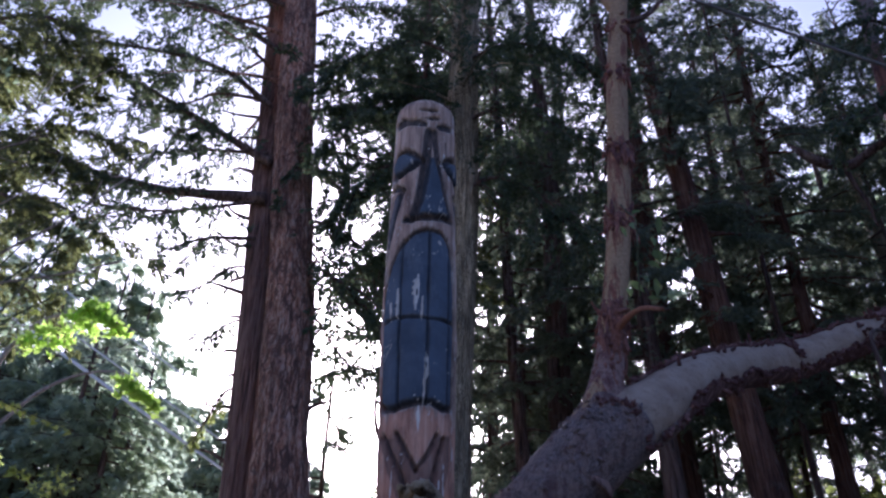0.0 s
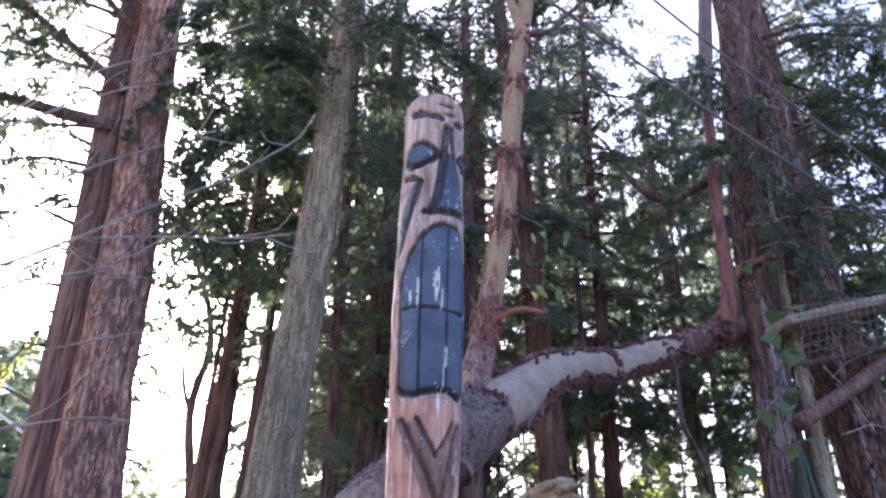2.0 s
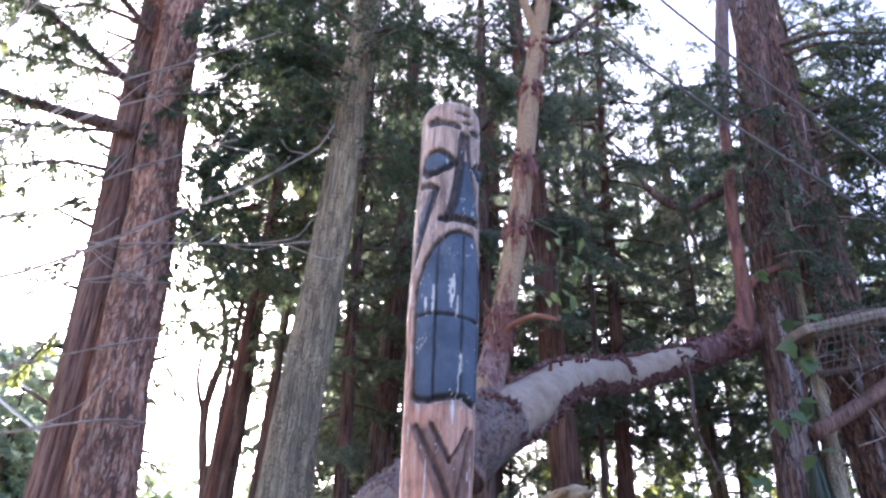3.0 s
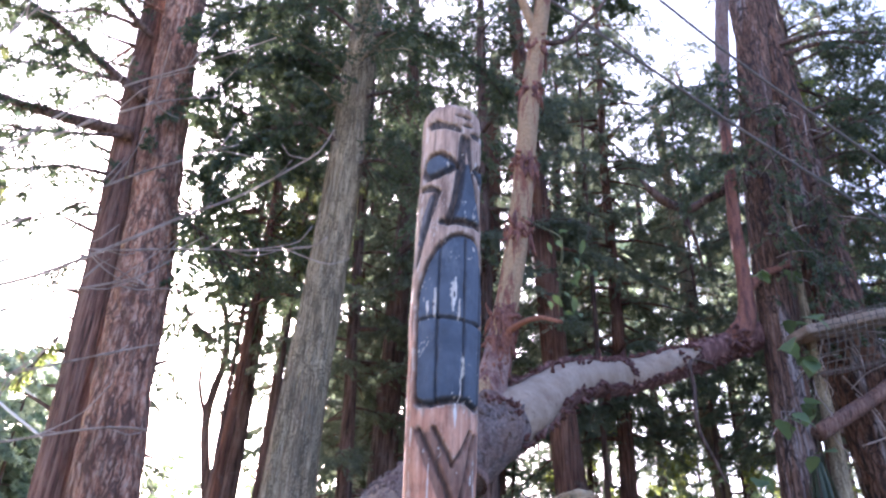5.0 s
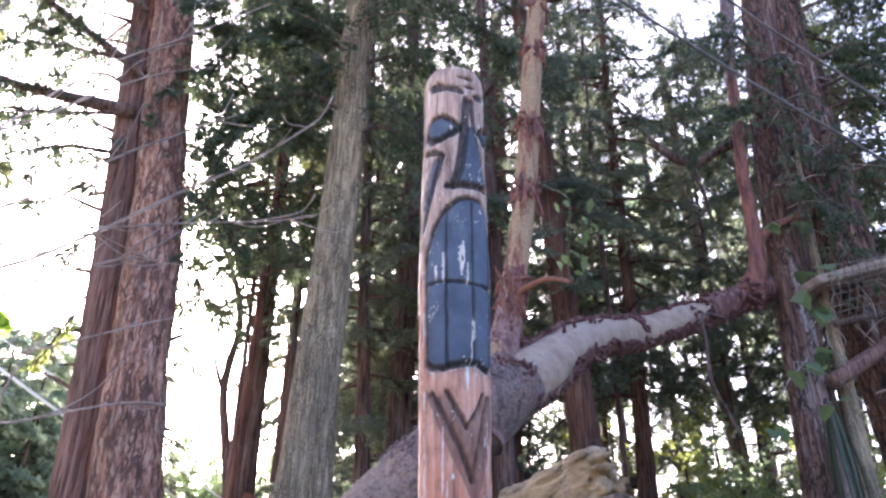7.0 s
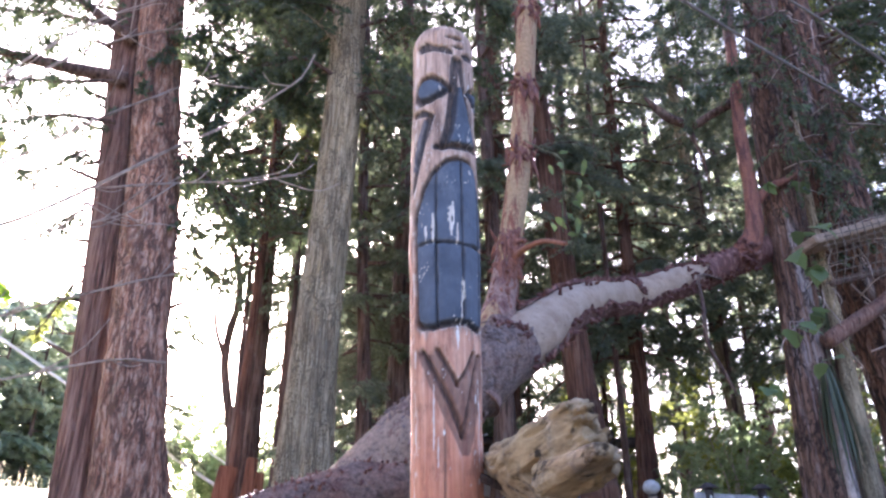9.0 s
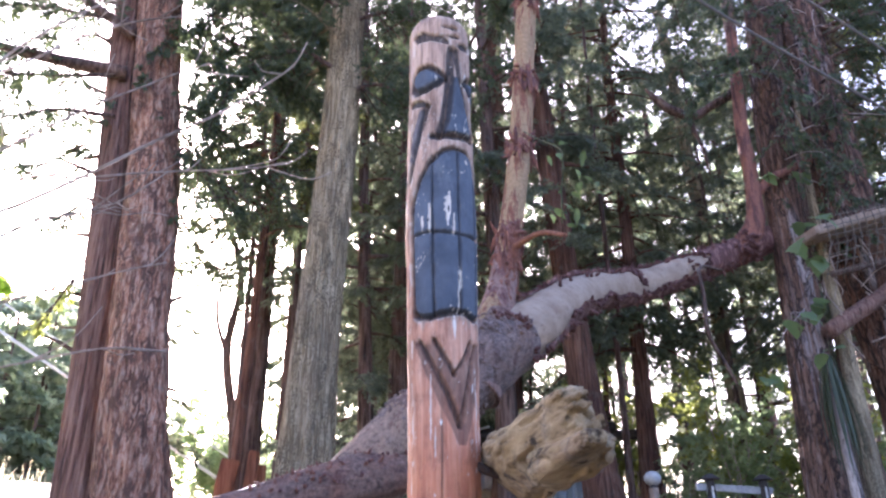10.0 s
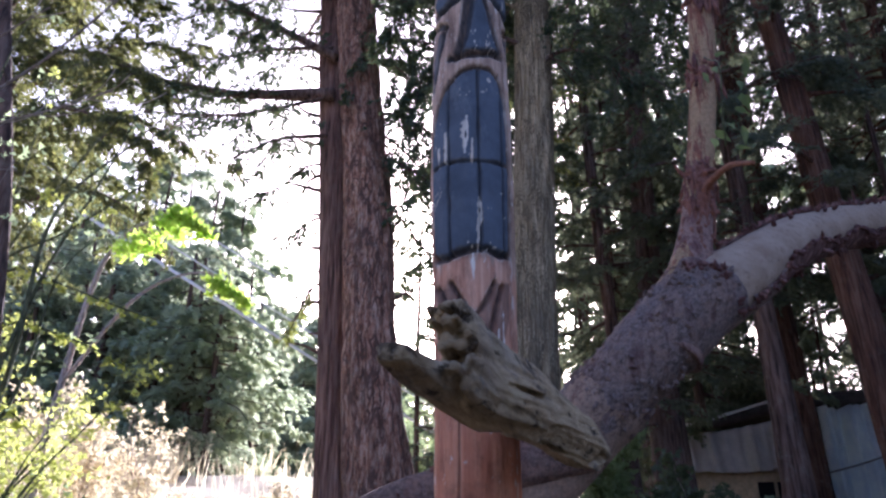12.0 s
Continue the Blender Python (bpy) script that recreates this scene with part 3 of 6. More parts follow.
    # flaked paint down to the wood, and splits
    for a, b, w, h in ((-5, 3.20, 5, 0.075), (-3, 3.24, 2.5, 0.05), (4, 3.11, 1.6, 0.055), (-34, 3.15, 2.2, 0.075), (-46, 3.12, 2.5, 0.03), (13, 2.82, 3.2, 0.06), (11, 2.74, 2.2, 0.05),
                       (10, 2.69, 1.5, 0.04), (3, 2.58, 2.2, 0.05), (63, 3.30, 2.5, 0.09), (63, 3.12, 2, 0.06), (62, 2.80, 2, 0.08), (-68, 3.12, 2, 0.06), (-66, 2.72, 1.6, 0.02), (30, 3.48, 3, 0.012), (40, 4.0, 3, 0.05), (50, 3.93, 2, 0.04), (-71, 3.40, 2, 0.05), (-36, 2.22, 1.4, 0.12), (-29, 2.05, 1.2, 0.06), (47, 2.2, 1.6, 0.2), (38, 2.30, 1.6, 0.02), (-20, 2.14, 1.5, 0.012), (-72, 2.5, 2, 0.05)):
        q = np.hypot((u - a) / w, (z - b) / h) + 0.9 * (lattice(u / 3 % 120, z * 60, 120, 300, 5) - 0.5)
        np.maximum(chip, edge(1 - q, 0.12), out=chip)
    for a, b, h in ((-4, 3.19, 0.02), (13, 2.83, 0.015), (-36, 3.13, 0.01)):
        q = np.hypot((u - a) / 1.6, (z - b) / h)
        np.maximum(black, edge(1 - q, 0.2), out=black)
        chip *= 1 - edge(1 - q, 0.2)
    fleck = lattice(u / 2.2 % 163, z * 75, 163, 400, 9) * lattice(u / 11 % 33, z * 12, 33, 90, 10)
    np.maximum(chip, 0.8 * edge(fleck - 0.70, 0.03), out=chip)
    # dry pale wood on the rims beside the cuts and along the flank of the log
    rim = np.clip(np.gradient(depth, axis=0) * 220, -1, 1) ** 2 + np.clip(np.gradient(depth, axis=1) * 235, -1, 1) ** 2
    worn = lattice(u / 3 % 120, z * 34, 120, 200, 61) * (0.4 + 0.6 * lattice(u / 10 % 36, z * 7, 36, 60, 62))
    np.maximum(chip, (0.6 - 0.5 * blue) * np.clip(rim, 0, 1) * edge(worn - 0.40, 0.08) * np.clip(1 - 1.6 * black, 0, 1), out=chip)
    flank = np.clip(1 - np.abs(u + 74) / 9, 0, 1) + np.clip(1 - np.abs(u - 68) / 7, 0, 1)
    np.maximum(chip, 0.7 * flank * edge(worn - 0.45, 0.06) * (1 - black), out=chip)
    for a, b, c in ((-20, 1.6, 2.5), (33, 2.0, 2.55), (-80, 2.2, 3.3), (44, 3.7, 4.15), (-52, 4.1, 4.27)):
        cut([(a, b), (a + 1.5, (b + c) / 2), (a - 0.5, c)], 0.004, 0.005, 0.7)
    red = np.clip((2.62 - z + 0.10 * (lattice(u / 6 % 60, z * 5, 60, 60, 21) - 0.5)) / 0.03, 0, 1) * np.clip(0.62 + 0.9 * (2.30 - z), 0.55, 1)
    red = np.maximum(red, 0.55 * np.clip((-62 - u) / 8, 0, 1) * np.clip((3.35 - z) / 0.4, 0, 1))
    black *= 1 - 0.25 * lattice(u / 3 % 120, z * 40, 120, 200, 33)
    # blade marks and slow waves of the log
    depth += 0.006 * (lattice(u / 12 % 30, z * 9, 30, 80, 41) - 0.5) + 0.003 * (lattice(u / 4 % 90, z * 22, 90, 160, 43) - 0.5) + 0.010 * (lattice(u / 60 % 6, z * 1.2, 6, 20, 42) - 0.5)
    s = np.clip((z - (POLE_TOP - 0.14)) / 0.14, 0, 1)
    girth = np.interp(z, [0, 1.7, 2.1, 2.7, 3.1, 3.5, 3.9, 4.4, 4.6], [0.172, 0.168, 0.167, 0.176, 0.183, 0.179, 0.171, 0.168, 0.167])
    r = (girth + depth) * np.clip(1 - s ** 3.4, 0.0, 1) ** 0.6
    a = np.radians(u + FRONT)
    v = np.stack([r * np.sin(a), -r * np.cos(a), z], -1).reshape(-1, 3)
    n, m = u.shape
    i, j = np.meshgrid(np.arange(n - 1), np.arange(m), indexing="ij")
    k = (j + 1) % m
    f = np.stack([i * m + j, i * m + k, (i + 1) * m + k, (i + 1) * m + j], -1).reshape(-1, 4)
    me = mesh_of("totem_pole", v, f, POLE)
    col = me.color_attributes.new("paint", "FLOAT_COLOR", "POINT")
    col.data.foreach_set("color", np.stack([blue, black, red, np.ones(u.shape)], -1).astype(np.float32).ravel())
    ch = me.attributes.new("chip", "FLOAT", "POINT")
    ch.data.foreach_set("value", chip.astype(np.float32).ravel())
    ob = new("totem_pole", me)
    ob.location = (POLE_X, POLE_Y, 0)
    return tagged(ob, "carved wooden totem pole with worn blue and black paint", "totem pole")


totem_pole()


def remeshed(ob, size, passes=3):
    m = ob.modifiers.new("remesh", "REMESH")
    m.mode, m.voxel_size, m.use_smooth_shade = "VOXEL", size, True
    if passes:
        s = ob.modifiers.new("smooth", "SMOOTH")
        s.iterations, s.factor = passes, 0.5
    return ob


def gnarled(u, l, seed):
    return 0.90 + 0.16 * lattice(u * 6, l * 2.4, 6, 60, seed) + 0.07 * np.abs(lattice(u * 18, l * 3, 18, 90, seed + 1) - 0.5)


def driftwood_log():
    """A weathered slab of driftwood: a tilted wedge, torn into ledges at its free end, with a blunt tongue below."""
    sides = 96
    a = np.linspace(0, 2 * np.pi, sides, endpoint=False)

    def loft(rows, seed, square=0.75, rough=1.0):
        r = np.array(rows, float)
        y = np.arange(r[0, 0], r[-1, 0], -0.008)
        x, z, long, thin, tilt = (np.interp(-y, -r[:, 0], r[:, k]) for k in range(1, 6))
        A, L = np.meshgrid(a / (2 * np.pi), 4 - y)
        wave = lattice(A * 4, L * 3, 4, 60, seed)
        groove = np.abs(lattice((A + 0.05 * wave) * 30 % 30, L * 1.8, 30, 60, seed + 1) - 0.5) * 2
        slit = np.clip((lattice((A + 0.03 * wave) * 34 % 34, L * 5, 34, 90, seed + 2) - 0.80) / 0.08, 0, 1)
        split = np.clip(1 - np.abs(lattice((A + 0.06 * wave) * 9 % 9, L * 2.2, 9, 60, seed + 3) - 0.5) / 0.04, 0, 1) * lattice(A * 6, L * 7, 6, 60, seed + 4)
        g = 0.90 + rough * (0.22 * (lattice(A * 6, L * 4.5, 6, 60, seed + 5) - 0.4) + 0.11 * groove - 0.38 * slit - 0.40 * split)
        p = np.sign(np.cos(a)) * np.abs(np.cos(a)) ** square * g * long[:, None]
        q = np.sign(np.sin(a)) * np.abs(np.sin(a)) ** square * g * thin[:, None]
        t = np.radians(tilt)[:, None]
        v = np.stack([x[:, None] + p * np.cos(t) - q * np.sin(t), np.repeat(y[:, None], sides, 1), z[:, None] + p * np.sin(t) + q * np.cos(t)], -1)
        n = len(y)
        i, k = np.meshgrid(np.arange(n - 1), np.arange(sides), indexing="ij")
        m = (k + 1) % sides
        f = np.stack([i * sides + k, i * sides + m, (i + 1) * sides + m, (i + 1) * sides + k], -1).reshape(-1, 4)
        k, e = np.arange(0, sides, 2), (n - 1) * sides
        caps = np.vstack([np.stack([k * 0 + n * sides, (k + 2) % sides, (k + 1) % sides, k], -1), np.stack([k * 0 + n * sides + 1, e + k, e + (k + 1) % sides, e + (k + 2) % sides], -1)])
        return np.vstack([v.reshape(-1, 3), v[0].mean(0)[None], v[-1].mean(0)[None]]), np.vstack([f, caps])

    # distance along the log, centre, half height, half thickness, tilt
    body = loft([(3.58, 0.24, 1.92, 0.10, 0.05, -36), (3.50, 0.215, 1.93, 0.18, 0.09, -38), (3.30, 0.175, 1.938, 0.19, 0.11, -42), (3.0, 0.12, 1.94, 0.165, 0.105, -50), (2.6, 0.066, 1.932, 0.158, 0.085, -60),
                 (2.36, 0.03, 1.925, 0.15, 0.070, -70), (2.24, 0.018, 1.92, 0.142, 0.058, -74), (2.19, 0.012, 1.925, 0.12, 0.045, -76)], 3)
    tongue = loft([(2.6, 0.03, 1.85, 0.07, 0.06, 0), (2.3, -0.015, 1.838, 0.060, 0.046, -4), (2.1, -0.045, 1.834, 0.050, 0.036, -4), (1.97, -0.066, 1.836, 0.042, 0.027, -4), (1.915, -0.074, 1.838, 0.036, 0.022, -4), (1.90, -0.076, 1.838, 0.026, 0.014, -4)], 23, 0.6, 0.7)
    rng = np.random.RandomState(9)
    pieces = [body, tongue]
    ends = (2.17, 2.11, 2.19, 2.13, 2.18, 2.09, 2.15)
    for k in range(64):
        u, w = rng.uniform(-0.90, 0.98), rng.uniform(-0.85, 0.85)
        level = int((u + 1) / 2 * 6.99)
        end = ends[level] + rng.uniform(-0.015, 0.025) - 0.05 * (u > 0.6)
        tilt = math.radians(-75)
        at = np.array([0.018 + 0.122 * u * math.cos(tilt) - 0.05 * w * math.sin(tilt), 0, 1.918 + 0.122 * u * math.sin(tilt) + 0.05 * w * math.cos(tilt)])
        y0 = rng.uniform(2.34, 2.5)
        r = rng.uniform(0.011, 0.02)
        bend = np.array([-0.07, 0, 0.0])
        pieces.append(tube([at + [0.02, y0, 0], at + [0.0, (y0 + end) / 2, 0], at + bend * (2.3 - end) + [0, end, rng.normal(0, 0.004)]], [r, r, r * rng.uniform(0.5, 0.95)], 8, 0.03))
    ob = put("driftwood_log", *joined(pieces), DRIFT)
    remeshed(ob, 0.0048, 0)
    put("peg", *tube([(-0.02, 3.42, 1.97), (0.08, 3.40, 1.93), (0.18, 3.38, 1.90)], [0.022] * 3, 10, 0.03), DARK_BARK, ob, "dark wooden peg")
    return tagged(ob, "weathered yellow-grey driftwood slab with a torn broken end", "driftwood")


driftwood_log()

# ---- the arbutus ----


SPLIT_SKIN = arbutus_material("orange_skin", (0.30, 0.12, 0.065), (0.14, 0.05, 0.035), None, 0.55)


def arbutus_tree():
    t = thing("arbutus_tree", "leaning arbutus tree with peeling red bark and bare wood", "tree")
    trunk = tube([(0.15, 8.05, 2.57), (0.5, 8.05, 2.92), (1.0, 8.05, 3.42), (1.42, 8.08, 3.92), (1.6, 8.15, 4.3)], [0.36, 0.385, 0.39, 0.36, 0.29], 48, 0.05, gnarled, 5)
    root = tube([(-2.9, 7.6, 0.7), (-1.8, 7.65, 1.75), (-0.9, 7.7, 2.17), (-0.2, 7.75, 2.38), (0.35, 7.85, 2.52)], [0.3, 0.25, 0.22, 0.24, 0.24], 32, 0.05, gnarled, 15)
    stem = tube([(1.26, 8.1, 3.7), (1.51, 8.15, 4.3), (1.65, 8.2, 4.8), (1.78, 8.2, 5.5), (1.98, 8.2, 6.76), (2.11, 8.2, 8.0), (2.23, 8.2, 9.3), (2.48, 8.2, 11.2), (2.75, 8.3, 13.2), (2.8, 8.3, 15.5)],
                [0.38, 0.22, 0.16, 0.155, 0.152, 0.15, 0.147, 0.13, 0.11, 0.08], 36, 0.04, knobbly, 6)
    bulge = tube([(1.1, 8.05, 3.5), (1.5, 8.1, 3.9), (1.78, 8.22, 4.1), (1.95, 8.32, 4.23)], [0.40, 0.395, 0.35, 0.25], 32, 0.05, gnarled, 8)
    put("lower_trunk", *tube([(-1.7, 8.05, 0.2), (-0.9, 8.05, 1.45), (-0.3, 8.05, 2.12), (0.3, 8.05, 2.72), (0.55, 8.05, 2.97), (0.7, 8.05, 3.1)], [0.60, 0.45, 0.40, 0.395, 0.40, 0.37], 40, 0.05, knobbly, 25), ARB_TAN, t, "smooth tan bark of the lower trunk")
    remeshed(put("trunk", *joined([trunk, bulge]), ARB_OLD, t, "grey scaly lower trunk"), 0.03, 2)
    put("root", *root, ARB_ROOT, t, "reddish mossy low limb")
    rng = np.random.RandomState(14)
    rc, rr = spline([(-1.8, 7.65, 1.75), (-0.9, 7.7, 2.17), (-0.2, 7.75, 2.38), (0.35, 7.85, 2.52)], [0.25, 0.22, 0.24, 0.24], 0.05)
    rags = []
    for k in range(170):
        q = rng.randint(len(rc))
        a = rng.uniform(0.1, 2.6)
        d = np.array([0.15 * rng.normal(), -math.cos(a), math.sin(a)])
        p = rc[q] + d * rr[q] * 0.95
        e = p + unit(d + rng.normal(0, 0.7, 3)) * rng.uniform(0.02, 0.07)
        rags.append(tube([p, (p + e) / 2 + rng.normal(0, 0.008, 3), e], [0.022, 0.014, 0.004], 5, 0.05))
    tagged(put("root_bark", *joined(rags), ARB_RED, t), "loose red bark flakes", kind="stuff")
    put("stem", *stem, ARB_SKIN, t, "smooth tan upright stem with torn red bark")
    put("stem_foot", *tube([(1.12, 8.08, 3.45), (1.30, 8.1, 3.78), (1.50, 8.15, 4.25), (1.645, 8.19, 4.78), (1.75, 8.2, 5.33)], [0.42, 0.35, 0.235, 0.172, 0.15], 36, 0.04, knobbly, 26), ARB_FOOT, t, "dull purple-brown foot of the stem")
    cc, cr = spline([(0.45, 8.05, 2.87), (1.0, 8.05, 3.42), (1.5, 8.10, 3.95), (1.75, 8.2, 4.1)], [0.40, 0.39, 0.39, 0.37], 0.04)
    ct = unit(np.gradient(cc, axis=0))
    crust = []
    for k in range(440):
        q = rng.randint(len(cc))
        e1 = unit(np.cross(ct[q], [0, 1.0, 0]))
        e2 = np.cross(ct[q], e1)
        a = rng.uniform(0, 2 * np.pi)
        d = e1 * math.cos(a) + e2 * math.sin(a)
        if d[1] > 0.35:
            continue
        p = cc[q] + d * cr[q] * rng.uniform(0.95, 1.0)
        w = unit(ct[q] * rng.normal(0, 1) + np.cross(d, ct[q]) * rng.normal(0, 1) + d * 0.25)
        L = rng.uniform(0.03, 0.10)
        crust.append(tube([p, p + w * L * 0.5 + d * 0.008, p + w * L], [0.02, rng.uniform(0.016, 0.03), 0.006], 5, 0.06))
    tagged(put("crust", *joined(crust), ARB_OLD, t), "grey-purple crusty bark flakes", kind="stuff")
    # collars of torn bark round the stem
    rng = np.random.RandomState(4)
    for zz, x, r in ((5.05, 1.70, 0.17), (5.40, 1.765, 0.18), (6.72, 1.975, 0.175), (7.85, 2.095, 0.175), (9.25, 2.225, 0.165), (10.2, 2.35, 0.15)):
        bits = []
        for k in range(70):
            a = rng.uniform(0, 2 * np.pi)
            side = np.array([math.cos(a), math.sin(a), 0])
            p = np.array([x, 8.2, zz]) + side * (r - 0.035) + np.array([0, 0, rng.normal(0, 0.075)])
            long = rng.rand() < 0.3
            q = p + side * rng.uniform(0.0, 0.02 if long else 0.075) + np.array([rng.normal(0, 0.04), rng.normal(0, 0.04), rng.uniform(-0.45, -0.1) if long else rng.normal(-0.03, 0.09)])
            bits.append(tube([p, (p + q) / 2 + side * 0.012, q], [0.036, rng.uniform(0.015, 0.034), 0.005], 6, 0.06))
        tagged(put("bark_collar", *joined(bits), ARB_RED, t), "torn dark red bark", kind="stuff")
    bits = []
    for k in range(150):
        zz = rng.uniform(3.95, 5.6)
        x, r = np.interp(zz, [3.7, 4.3, 4.8, 5.5], [1.26, 1.51, 1.65, 1.78]), np.interp(zz, [3.7, 4.3, 4.8, 5.5], [0.38, 0.235, 0.172, 0.155])
        a = rng.uniform(2.2, 6.2)
        side = np.array([math.cos(a), math.sin(a), 0])
        p = np.array([x, 8.18, zz]) + side * (r - 0.022)
        q = p + side * rng.uniform(0, 0.02) + np.array([rng.normal(0, 0.03), 0, rng.normal(-0.05, 0.08)])
        bits.append(tube([p, (p + q) / 2 + side * 0.006, q], [0.026, rng.uniform(0.012, 0.026), 0.004], 5, 0.06))
    tagged(put("flaking_bark", *joined(bits), ARB_RED, t), "patchy red flaking bark", kind="stuff")
    # the long limb: pale core under a torn bark sleeve
    line = [(1.50, 8.1, 3.92), (2.1, 8.4, 4.34), (2.86, 9.2, 4.97), (3.9, 10.5, 5.68), (5.28, 11.9, 6.36), (6.79, 12.7, 7.06), (8.02, 13.2, 7.66), (9.9, 13.6, 8.55)]
    rad = [0.40, 0.37, 0.33, 0.32, 0.33, 0.33, 0.33, 0.30]
    put("limb_core", *tube(line, [r - 0.03 for r in rad], 48, 0.05, knobbly, 7), BARE, t, "pale bare wood of the peeled limb")
    c, r = spline(line, rad, 0.035)
    n, sides = len(c), 96
    v, f = tube(line, rad, sides, 0.035, knobbly, 7)
    v, f = v[:-2], f[:(n - 1) * sides]
    ctr = v[f].mean(1)
    i = np.arange(len(f)) // sides
    rel = ctr - c[i]
    tang = unit(np.gradient(c, axis=0))[i]
    eye_way = unit(np.array([-0.7, 0.1, 1.5]) - c[i])
    crossed = unit(np.cross(tang, [0, 0, 1.0]))
    crossed *= np.sign((crossed * eye_way).sum(1))[:, None]
    upward = unit(np.cross(crossed, tang))
    upward *= np.sign(upward[:, 2])[:, None]
    ang = np.degrees(np.arctan2((rel * upward).sum(1), (rel * crossed).sum(1)))   # 0 faces the path, 90 on top
    along = np.concatenate([[0], np.cumsum(np.linalg.norm(np.diff(c, axis=0), axis=1))])[i]
    U = (ang + 180) / 360
    rag = 60 * (lattice(U * 9, along * 2.0, 9, 60, 51) - 0.5) + 34 * (lattice(U * 36, along * 9, 36, 200, 52) - 0.5)
    low = np.interp(along, [0.1, 0.5, 0.8, 1.15, 2.0, 5.4, 6.0, 8.6], [-50, -48, -30, -8, -14, -24, -34, -18])
    high = np.interp(along, [0.1, 0.6, 1.6, 5.5, 6.0, 8.6], [60, 96, 88, 84, 82, 70])
    hole = (ang > low + 0.45 * rag) & (ang < high + 0.35 * rag) & (along + 0.006 * rag > 0.22) & (along < 8.4 + 0.01 * rag) & (np.abs(along - 5.75) > 0.10 + 0.004 * rag)
    hole &= ~((np.abs(along - 7.9) < 0.12) & (rag > -5))
    sleeve = put("bark_sleeve", v, f[~hole], [ARB_FLAKE, ARB_OLD], t, "dark red peeling bark")
    sleeve.data.polygons.foreach_set("material_index", ((along + 0.012 * rag) < 0.95)[~hole].astype(np.int32))
    so = sleeve.modifiers.new("thick", "SOLIDIFY")
    so.thickness, so.offset = 0.022, -1
    # curled shreds along the torn edge, and hanging under the limb
    shreds = []
    grid = hole.reshape(n - 1, sides)
    rim = ~grid & (np.roll(grid, 1, 1) | np.roll(grid, -1, 1) | np.roll(grid, 1, 0) | np.roll(grid, -1, 0))
    rim = np.flatnonzero(rim.ravel())
    for q in rng.choice(rim, 420):
        d = unit(rel[q])
        w = unit(d * rng.uniform(0.2, 1.0) + tang[q] * rng.normal(0, 0.6) + np.cross(tang[q], d) * rng.normal(0, 0.6) - np.array([0, 0, 0.2]))
        p = ctr[q] - d * 0.012
        e = p + w * rng.uniform(0.03, 0.11)
        shreds.append(tube([p, (p + e) / 2 + d * 0.012, e], [0.028, rng.uniform(0.014, 0.03), 0.005], 5, 0.06))
    for k in range(150):
        s = rng.uniform(0.12, 0.98)
        q = int(s * (n - 1))
        a = math.radians(rng.uniform(-75, -25) if rng.rand() < 0.7 else rng.uniform(50, 90))
        tq = unit(np.gradient(c, axis=0))[q]
        cr = unit(np.cross(tq, [0, 0, 1.0]))
        cr = cr * np.sign(cr @ (np.array([-0.7, 0.1, 1.5]) - c[q]))
        upq = np.cross(cr, tq)
        upq = upq * np.sign(upq[2])
        d = cr * math.cos(a) + upq * math.sin(a)
        p = c[q] + d * r[q] * 0.97
        e = p + d * rng.uniform(0.03, 0.10) + rng.normal(0, 0.04, 3)
        shreds.append(tube([p, (p + e) / 2 + rng.normal(0, 0.015, 3), e], [0.03, 0.022, 0.005], 5, 0.05))
    tagged(put("shredded_bark", *joined(shreds), ARB_FLAKE, t), "curled shreds of red bark", kind="stuff")
    # riser where the limb meets the wood, and the short dead stub
    put("stub", *tube([(1.74, 8.15, 5.18), (1.84, 7.75, 5.19), (1.925, 7.4, 5.12), (2.03, 7.02, 4.92)], [0.05, 0.036, 0.03, 0.022], 10, 0.04, gnarled, 9), SPLIT_SKIN, t, "short dead side branch")
    put("side_branch", *tube([(8.7, 13.35, 7.9), (9.0, 13.05, 8.5), (9.12, 13.0, 9.5), (9.16, 13.0, 11.0), (9.3, 13.0, 12.66), (9.42, 13.0, 14.0)], [0.32, 0.22, 0.17, 0.15, 0.14, 0.14], 20, 0.08, gnarled, 19), ARB_RED, t)
    # the grey bark here stands in for backlit haze over the upper branch
    put("side_branch", *tube([(9.40, 13.0, 13.8), (9.46, 13.0, 14.5), (9.78, 13.0, 16.6), (10.2, 13.0, 19.2)], [0.13, 0.155, 0.19, 0.19], 20, 0.08, gnarled, 29), ARB_OLD, t, "greyer upper part of the branch")
    put("fork", *tube([(9.20, 13.0, 9.3), (9.5, 12.85, 9.62), (10.01, 12.8, 9.88), (10.55, 12.8, 10.24), (10.86, 12.8, 10.58)], [0.12, 0.10, 0.085, 0.07, 0.04], 12, 0.08, gnarled, 21), ARB_RED, t)
    knot = []
    for k in range(60):
        p = np.array([8.75, 13.2, 7.95]) + rng.normal(0, 0.14, 3) * [1, 0.6, 1.2] + [0, -0.2, 0]
        e = p + rng.normal(0, 0.09, 3)
        knot.append(tube([p, (p + e) / 2 + rng.normal(0, 0.02, 3), e], [0.05, 0.04, 0.008], 6, 0.08))
    tagged(put("knot", *joined(knot), ARB_FLAKE, t), "dark torn bark round the fork", kind="stuff")
    # the fork, and a mostly unseen leafy crown added to shade the stem
    put("upper_limb", *tube([(2.38, 8.2, 10.5), (2.13, 8.2, 11.28), (1.95, 8.1, 12.5), (1.5, 7.9, 13.6)], [0.09, 0.07, 0.06, 0.03], 14, 0.1, knobbly, 31), ARB_SKIN, t)
